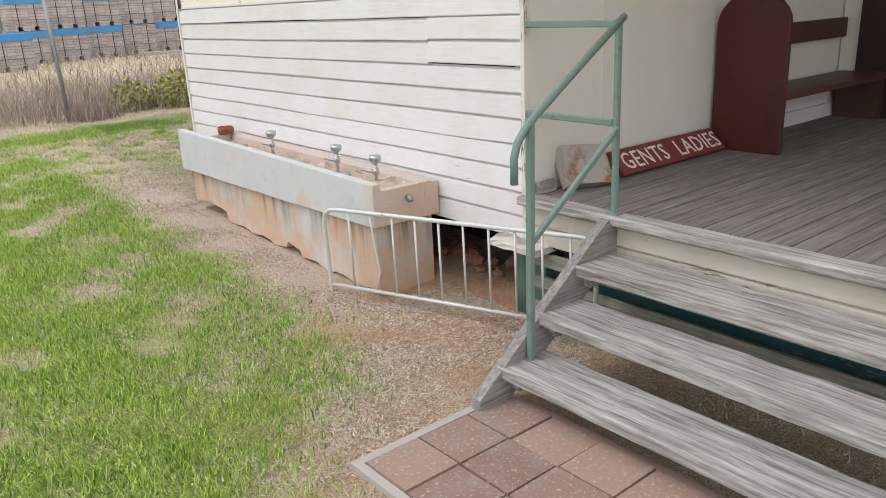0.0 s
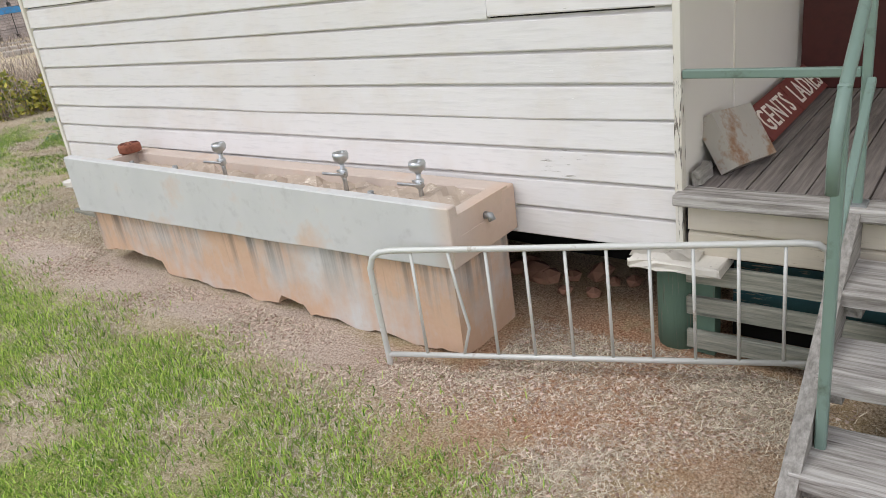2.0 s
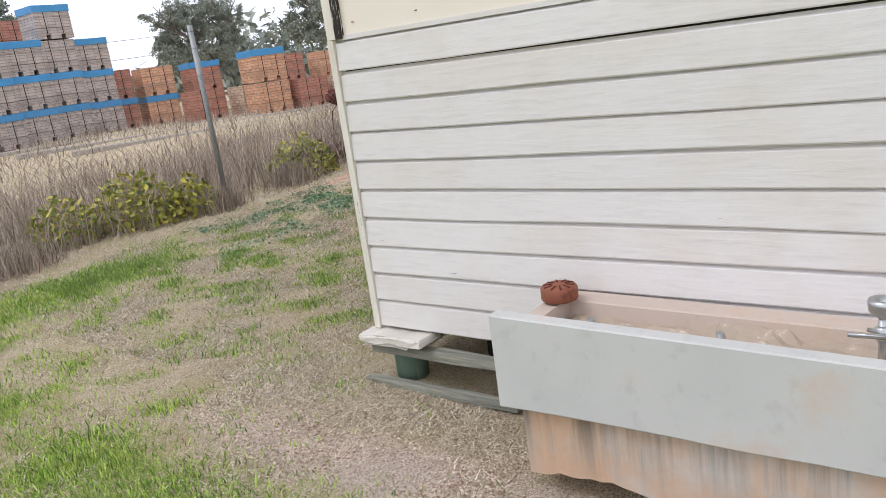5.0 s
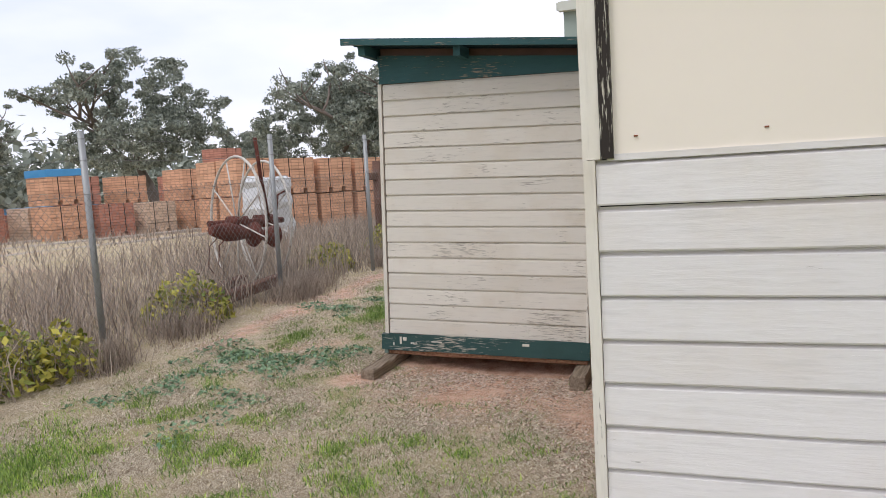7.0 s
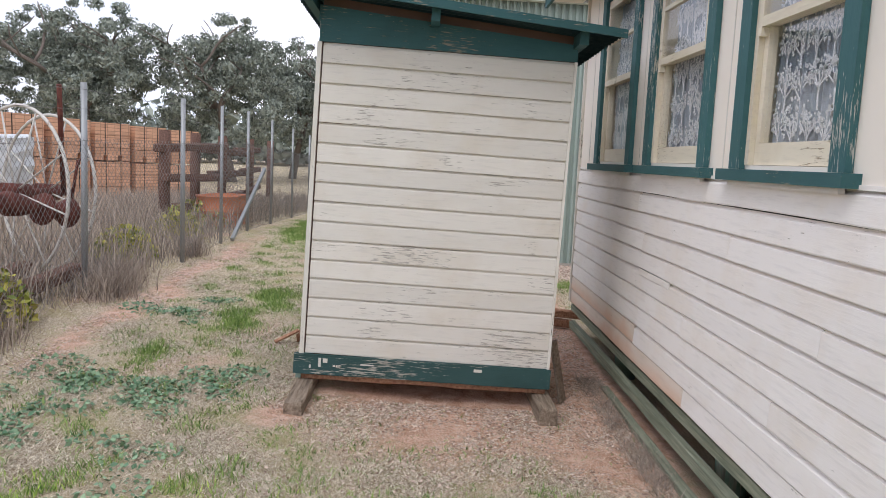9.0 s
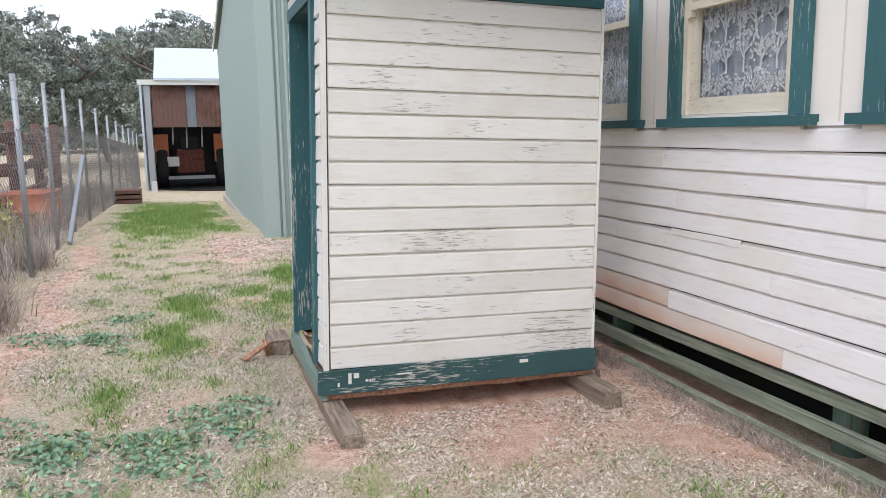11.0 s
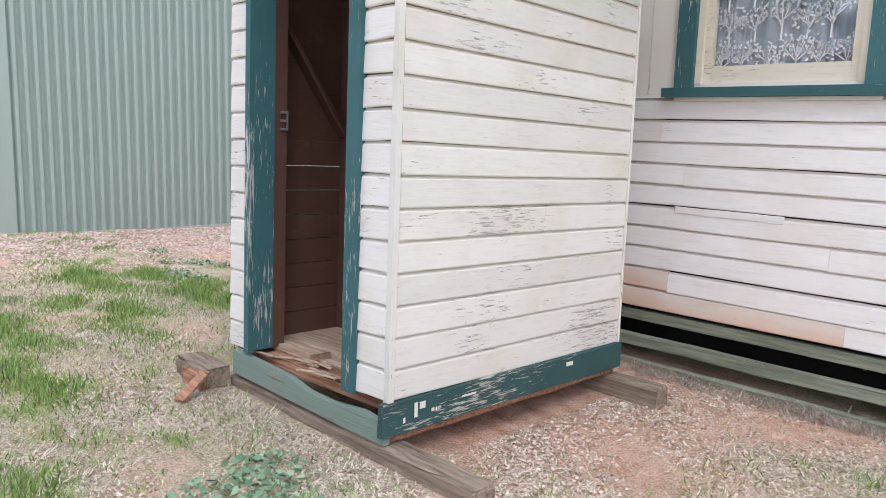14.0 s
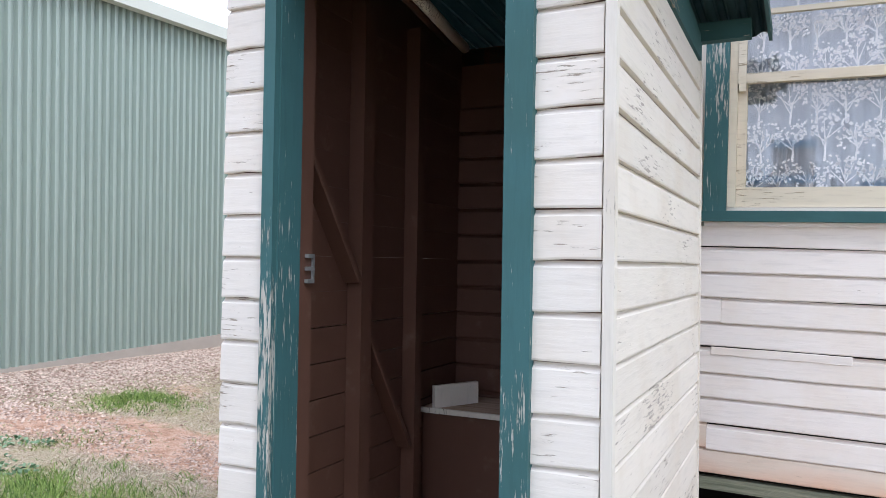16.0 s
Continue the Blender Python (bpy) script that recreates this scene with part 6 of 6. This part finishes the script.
def gum_tree(name, height, spread, seed, leaves=5200):
    """A gum: forked tapering limbs and a broken crown of many small hanging leaf clumps."""
    rnd = random.Random(seed)
    nr = np.random.RandomState(seed)
    t = thing(name, (0, 0, 0), "tall olive-green gum tree with forked pale limbs", "tree", "gum trees beyond the yard")
    limbs, tips = [], []

    def grow(p, d, length, r, depth):
        pts = [p]
        q = p.copy()
        for k in range(4):
            d = (d + Vector((rnd.uniform(-1, 1), rnd.uniform(-1, 1), rnd.uniform(-0.3, 0.5))) * 0.22).normalized()
            q = q + d * length / 4
            pts.append(q.copy())
        limbs.append(tube(pts, r, 7 if depth < 2 else 5, True, r * 0.55))
        if depth == 2:
            tips.append(q)
        if depth >= 3:
            tips.append(q)
            tips.append(pts[2])
            return
        for k in range(3 if depth else 4):
            a = rnd.uniform(0, 2 * math.pi)
            side = Vector((math.cos(a), math.sin(a), rnd.uniform(0.15, 0.8))).normalized()
            grow(q if k else pts[3], (d * 0.5 + side).normalized(), length * rnd.uniform(0.55, 0.8), r * 0.52, depth + 1)
    grow(Vector((0, 0, -0.2)), Vector((rnd.uniform(-0.1, 0.1), 0, 1)), height * 0.34, height * 0.022, 0)
    tips_a = np.array([tuple(q) for q in tips])
    top = tips_a[:, 2].max()
    fit = (spread / np.abs(tips_a[:, 0]).max(), spread / np.abs(tips_a[:, 1]).max(), height * 0.90 / top)
    tips_a = tips_a * np.array(fit)
    trunk = join(*limbs)
    bmesh.ops.scale(trunk, vec=fit, verts=trunk.verts[:])
    part("trunk", trunk, "bark", t)
    lobes = 11
    la = np.arange(lobes) * 2.4 + nr.uniform(0, 0.8, lobes)
    lr = np.sqrt(nr.uniform(0.05, 1, lobes)) * spread * 0.62
    lz = height * nr.uniform(0.36, 0.74, lobes)
    lobe = np.stack([np.cos(la) * lr, np.sin(la) * lr, lz], 1)
    lobe[0] = (0, 0, height * 0.80)
    size = nr.uniform(0.26, 0.44, lobes)
    nc = 330
    own = nr.randint(0, lobes, nc)
    wide = nr.normal(0, 1, (nc, 3))
    wide /= np.linalg.norm(wide, axis=1, keepdims=True)
    wide *= nr.uniform(0.45, 1, (nc, 1)) ** 0.5 * size[own][:, None] * np.array([spread, spread, height * 0.42])
    cen = lobe[own] + wide
    tip = tips_a[nr.randint(0, len(tips_a), nc)] + nr.normal(0, 0.25, (nc, 3))
    cen = np.where((np.arange(nc) % 6 == 0)[:, None], tip, cen)
    rad = nr.uniform(0.025, 0.06, nc) * height
    k = nr.randint(0, nc, leaves)
    dr = nr.normal(0, 1, (leaves, 3))
    dr /= np.linalg.norm(dr, axis=1, keepdims=True)
    c = cen[k] + dr * (rad[k] * nr.uniform(0.15, 1.0, leaves) ** 0.6)[:, None] * np.array([1.2, 1.2, 0.75])
    s = nr.uniform(0.055, 0.13, (leaves, 1)) * height / 10
    u = nr.normal(0, 1, (leaves, 3)) + np.array([0, 0, -0.6])
    u /= np.linalg.norm(u, axis=1, keepdims=True)
    w = np.cross(u, nr.normal(0, 1, (leaves, 3)))
    w /= np.linalg.norm(w, axis=1, keepdims=True)
    v = np.stack([c - u * s, c + w * s * 0.5, c + u * s * 1.3, c - w * s * 0.5], 1).reshape(-1, 3)
    o = from_arrays("crown", v, 4, np.arange(leaves * 4), "gum", t)
    return t


T1 = gum_tree("gum_tree", 11.0, 6.6, 5, 40000)
T2 = gum_tree("gum_tree", 9.2, 4.7, 11, 34000)
T3 = gum_tree("gum_tree", 8.9, 4.6, 23, 32000)


def put_tree(t, x, y, rz, first=False):
    m = pose(x, y, gz(x, y) - 0.1, 0, 0, rz)
    if first:
        t.matrix_basis = m
    else:
        copy_thing(t, m)


put_tree(T1, 38.2, 34.0, 20, True)
put_tree(T2, 36.5, 17.4, 70, True)
put_tree(T3, 38.5, 11.2, 140, True)
for t, x, y, r in ((T2, 47, 9.6, 160), (T3, 45, 2.4, 210), (T2, 56, 7, 0), (T3, 39, 21.5, 300), (T1, 20, 50, 90), (T2, 12, 52, 45), (T3, 34, 46, 260), (T1, 60, 2, 100), (T2, 55, -3, 310), (T2, 24, 56, 75), (T3, 72, 48, 30)):
    put_tree(t, x, y, r)

# far belt of scrub that closes the horizon
nb = np.random.RandomState(2)
n = 60000
ang = nb.uniform(-0.6, 2.6, n)
dist = nb.uniform(85, 110, n)
hh = np.abs(nb.normal(0, 1, n)) * 1.6 * (1.2 + np.sin(ang * 23) * 0.5 + np.sin(ang * 9.3) * 0.5) + 0.3
c = np.stack([np.cos(ang) * dist, np.sin(ang) * dist, 0.3 + hh], 1)
u = nb.normal(0, 1, (n, 3)) * 0.34
w = nb.normal(0, 1, (n, 3)) * 0.28
o = from_arrays("far_scrub", np.stack([c - u, c + w, c + u, c - w], 1).reshape(-1, 3), 4, np.arange(n * 4), "gum")
tagged(o, "distant belt of grey-green scrub", "scrub", kind="stuff")

# ---------------------------------------------------------------- grass, straw and weeds


def blades(name, material, x, y, h, w, lean, seed, label, category, bent=True):
    """Tapered blades standing on the ground; straw is straight, one sliver each."""
    r = np.random.RandomState(seed)
    n = len(x)
    z = ground_z(x, y) - 0.004
    a = r.uniform(0, 2 * np.pi, n)
    b = r.uniform(0, 2 * np.pi, n)
    dx, dy = np.cos(a) * w, np.sin(a) * w
    lx, ly = np.cos(b) * lean, np.sin(b) * lean
    p = np.stack([x, y, z], 1)
    side = np.stack([dx, dy, np.zeros(n)], 1)
    up = np.stack([lx * 0.35, ly * 0.35, h * 0.6], 1)
    tip = np.stack([lx, ly, h], 1)
    if not bent:
        v = np.stack([p - side, p + side, p + tip], 1).reshape(-1, 3)
        o = from_arrays(name, v, 3, np.arange(n * 3), material)
        return tagged(o, label, category, kind="stuff")
    v = np.stack([p - side, p + side, p + up + side * 0.7, p + up - side * 0.7, p + tip], 1).reshape(-1, 3)
    k = np.arange(n)[:, None] * 5
    f = np.concatenate([k + np.array([0, 1, 2]), k + np.array([0, 2, 3]), k + np.array([3, 2, 4])], 1).reshape(-1)
    o = from_arrays(name, v, 3, f, material)
    return tagged(o, label, category, kind="stuff")


def blocked(x, y):
    """Where buildings and things stand, so that no blade grows through them."""
    inside = (x > -0.05) & (x < 5.0) & (y < 0.03)
    trough = (x > -0.54) & (x < 0.02) & (y > -3.7) & (y < -0.95)
    outh = (x > 2.93) & (x < 4.3) & (y > 0.45) & (y < 2.08)
    pave = (x > -1.5) & (x < -0.6) & (y < -4.86)
    shd = (x > 8.95) & (x < 17.4) & (y < 1.9)
    outh = outh | ((x > 2.5) & (x < 3.0) & (y > 1.94) & (y < 2.06)) | ((x > 2.66) & (x < 3.0) & (y > 0.5) & (y < 0.62))
    return inside | trough | outh | pave | shd


def scatter(n, x0, x1, y0, y1, density, seed):
    r = np.random.RandomState(seed)
    x, y = r.uniform(x0, x1, n), r.uniform(y0, y1, n)
    keep = (r.uniform(0, 1, n) < density(x, y)) & ~blocked(x, y)
    return x[keep], y[keep]


rr = np.random.RandomState(9)
x, y = scatter(800000, -4.6, 1.6, -7.0, 3.6, lambda x, y: greenness(x, y) ** 1.3 * soft(x + 4.1, 0.2) * soft(y + 6.5, 0.2), 1)
nn = len(x)
tall = 0.75 + 0.5 * soft(wob(x * 5, y * 5), 0.3)
blades("lawn_grass", "grass", x, y, rr.uniform(0.012, 0.045, nn) * tall, rr.uniform(0.0015, 0.0036, nn), rr.uniform(0.008, 0.034, nn), 2, "lush bright green lawn grass", "grass")
xa, ya = scatter(420000, 0.0, 9.0, -1.5, 3.9, lambda x, y: greenness(x, y) ** 1.2, 3)
xb, yb = scatter(110000, 9.0, 17, 1.9, 3.9, lambda x, y: greenness(x, y) ** 1.3, 4)
x, y = np.concatenate([xa, xb]), np.concatenate([ya, yb])
nn = len(x)
tall = 0.55 + 1.1 * greenness(x, y)
blades("sparse_grass", "grass_dull", x, y, rr.uniform(0.012, 0.046, nn) * tall, rr.uniform(0.0018, 0.0036, nn), rr.uniform(0.01, 0.05, nn), 4, "short patchy green grass", "grass")


def dry(x, y):
    return np.clip(0.95 - 0.8 * earthiness(x, y) - 0.5 * mulchiness(x, y) - 0.4 * grittiness(x, y) - 0.35 * greenness(x, y), 0.06, 1)


x, y = scatter(520000, -4.5, 9, -6.5, 4.1, dry, 5)
nn = len(x)
blades("dry_straw", "straw", x, y, rr.uniform(0.004, 0.026, nn), rr.uniform(0.0014, 0.0036, nn), rr.uniform(0.02, 0.065, nn), 6, "short dead straw-coloured grass", "dry grass", False)
for k, (bx, ex, by, ey, cnt) in enumerate(((-1.9, 0.1, -4.9, 0.6, 260000), (-0.4, 3.6, 0.1, 3.7, 420000), (3.6, 6.5, 0.6, 3.6, 160000))):
    x, y = scatter(cnt, bx, ex, by, ey, lambda x, y: np.clip(1 - 0.8 * earthiness(x, y) - 0.25 * grittiness(x, y) - 0.45 * greenness(x, y), 0.16, 1), 61 + k)
    nn = len(x)
    blades("straw_litter", "straw", x, y, rr.uniform(0.002, 0.018, nn), rr.uniform(0.0014, 0.0036, nn), rr.uniform(0.015, 0.055, nn), 63 + k, "broken pale straw lying on the soil", "dry grass", False)
x, y = scatter(45000, -1.5, 0.7, -5.1, -2.4, lambda x, y: np.clip(mulchiness(x, y) + 0.3 * grittiness(x, y), 0, 1), 7)
nn = len(x)
blades("bark_mulch", "straw", x, y, rr.uniform(0.002, 0.016, nn), rr.uniform(0.0016, 0.0042, nn), rr.uniform(0.02, 0.09, nn), 8, "pale shredded straw mulch on earth", "mulch", False)


def chips(name, n, x0, x1, y0, y1, density, size, seed, label):
    r = np.random.RandomState(seed)
    x, y = scatter(n, x0, x1, y0, y1, density, seed)
    m = len(x)
    s = r.uniform(size[0], size[1], (m, 1))
    c = np.stack([x, y, ground_z(x, y) + s[:, 0] * 0.2], 1)
    a = r.uniform(0, 6.28, m)
    u = np.stack([np.cos(a), np.sin(a), r.uniform(-0.2, 0.2, m)], 1) * s
    w = np.stack([-np.sin(a), np.cos(a), r.uniform(-0.2, 0.2, m)], 1) * s * 0.6
    t = np.array([0, 0, 1]) * s * 0.5
    v = np.stack([c - u, c + w, c + u, c - w, c + t], 1).reshape(-1, 3)
    k = np.arange(m)[:, None] * 5
    f = np.concatenate([k + np.array(q) for q in ((0, 1, 4), (1, 2, 4), (2, 3, 4), (3, 0, 4))], 1).reshape(-1)
    o = from_arrays(name, v, 3, f, "chips")
    return tagged(o, label, "gravel", kind="stuff")


chips("gravel", 110000, -1.4, 0.6, -5, 0.6, lambda x, y: np.clip(grittiness(x, y) + 0.6 * mulchiness(x, y), 0, 1) * 0.7, (0.003, 0.011), 31, "small pale stones and clods")
chips("shed_gravel", 60000, 6.2, 9.1, -5, 2.4, lambda x, y: np.clip(grittiness(x, y) + 0.35 * soft(x - 7.3, 0.3), 0, 1) * 0.8, (0.006, 0.022), 33, "pale pinkish gravel beside the shed slab")
chips("clods", 170000, 0.8, 8, 0, 4.2, lambda x, y: np.clip(earthiness(x, y) + grittiness(x, y), 0, 1) * 0.7, (0.003, 0.013), 32, "small red earth clods and stones")


def leafy(name, material, spots, leaf, label, category, seed, per=260, flat=0.5):
    """Low plants: rosettes of small folded leaves round each spot (x, y, radius, height)."""
    r = np.random.RandomState(seed)
    vs = []
    for sx, sy, rad, hgt in spots:
        m = int(per * rad * rad * 12) + 30
        d = np.sqrt(r.uniform(0, 1, m)) * rad
        a = r.uniform(0, 6.28, m)
        x, y = sx + np.cos(a) * d, sy + np.sin(a) * d
        z = ground_z(x, y) + r.uniform(0.02, 1, m) * hgt * (1 - (d / rad) ** 2 * 0.7)
        c = np.stack([x, y, z], 1)
        u = r.normal(0, 1, (m, 3)) * np.array([1, 1, flat])
        u /= np.linalg.norm(u, axis=1, keepdims=True)
        w = np.cross(u, r.normal(0, 0.5, (m, 3)) + np.array([0, 0, 1]))
        w /= np.linalg.norm(w, axis=1, keepdims=True)
        s = r.uniform(0.6, 1.3, (m, 1)) * leaf
        vs.append(np.stack([c - u * s, c + w * s * 0.6, c + u * s, c - w * s * 0.6], 1).reshape(-1, 3))
    v = np.concatenate(vs)
    o = from_arrays(name, v, 4, np.arange(len(v)), material)
    return tagged(o, label, category, kind="stuff")


rw = random.Random(6)
spots = []
for cx, cy, n, wide in ((2.75, 3.4, 7, 0.22), (2.6, 2.85, 9, 0.2), (2.88, 2.62, 8, 0.2), (3.08, 2.42, 5, 0.12), (1.8, 3.3, 5, 0.2), (1.82, 2.65, 4, 0.15), (4.38, 3.17, 4, 0.15), (4.45, 3.5, 4, 0.12), (2.55, 3.2, 5, 0.15), (2.1, 3.2, 4, 0.2), (5.0, 3.0, 3, 0.15), (6.9, 0.9, 3, 0.2), (6.3, 1.0, 3, 0.2), (7.6, 1.1, 2, 0.3), (1.2, 2.6, 3, 0.2)):
    for _ in range(n):
        spots.append((cx + rw.gauss(0, wide), cy + rw.gauss(0, wide * 0.55), rw.uniform(0.06, 0.17), rw.uniform(0.025, 0.05)))
leafy("ground_weeds", "weed", spots, 0.017, "low blue-green spreading weeds", "weeds", 41, 130)
for k, (bx0, by0, rad, hgt) in enumerate(((1.55, 4.45, 0.45, 0.55), (2.0, 4.2, 0.28, 0.42), (3.75, 4.45, 0.42, 0.5), (6.9, 4.6, 0.35, 0.4), (8.6, 4.55, 0.35, 0.45), (0.9, 4.6, 0.35, 0.45), (10.2, 4.7, 0.5, 0.45))):
    o = leafy("bush", "bush", [(bx0, by0, rad, hgt)], 0.034, "yellow-green leafy bush growing through the fence", "bush", 50 + k, 420, 0.9)
    o["kind"] = ""
    del o["kind"]
    o["group"] = "bushes along the fence"
x, y = scatter(70000, -9, 20, 4.0, 9.5, lambda x, y: np.clip(1.15 - (y - 4.1) / 5 + 0.35 * wob(x * 0.7, y * 0.7), 0.1, 1) * soft(y - 4.15, 0.05), 11)
nn = len(x)
blades("dead_weeds", "dryweed", x, y, rr.uniform(0.10, 0.55, nn) * (0.7 + 0.3 * rr.uniform(0, 1, nn)), rr.uniform(0.003, 0.007, nn), rr.uniform(0.03, 0.25, nn), 12, "tall dead grey-brown weeds beyond the fence", "dry weeds")
x, y = scatter(30000, -14, 34, 9, 30, lambda x, y: 0.5 + 0.5 * wob(x * 0.5, y * 0.5), 13)
nn = len(x)
blades("yard_weeds", "dryweed", x, y, rr.uniform(0.05, 0.35, nn), rr.uniform(0.006, 0.014, nn), rr.uniform(0.03, 0.2, nn), 14, "thin dead weeds across the yard", "dry weeds")

rt = np.random.RandomState(77)
tuft = [(4.95, 4.02, 0.16), (5.2, 3.98, 0.10), (2.2, 4.0, 0.12), (7.35, 4.02, 0.12), (3.3, 4.15, 0.18), (5.6, 4.2, 0.2), (0.2, 4.1, 0.15)]
x = np.concatenate([rt.normal(a, r, 900) for a, b, r in tuft])
y = np.concatenate([rt.normal(b, r * 0.7, 900) for a, b, r in tuft])
nn = len(x)
blades("dry_tufts", "dryweed", x, y, rt.uniform(0.06, 0.30, nn), rt.uniform(0.0018, 0.004, nn), rt.uniform(0.03, 0.2, nn), 15, "dead grass tufts at the fence foot", "dry grass")
x, y = rt.uniform(3.0, 4.0, 1500), 2.1 + np.abs(rt.normal(0, 0.10, 1500))
nn = len(x)
blades("loose_straw", "straw", x, y, rt.uniform(0.004, 0.03, nn), rt.uniform(0.0014, 0.003, nn), rt.uniform(0.03, 0.10, nn), 16, "loose yellow straw below the doorway", "straw")
x, y = scatter(9000, 0.3, 3.6, 0.06, 0.22, lambda x, y: 0.5 + 0.5 * wob(x * 3, y), 17)
nn = len(x)
blades("wall_foot_straw", "dryweed", x, y, rr.uniform(0.02, 0.12, nn) * 0.6, rr.uniform(0.001, 0.0022, nn), rr.uniform(0.03, 0.12, nn), 18, "thin dry stalks along the wall foot", "dry grass")
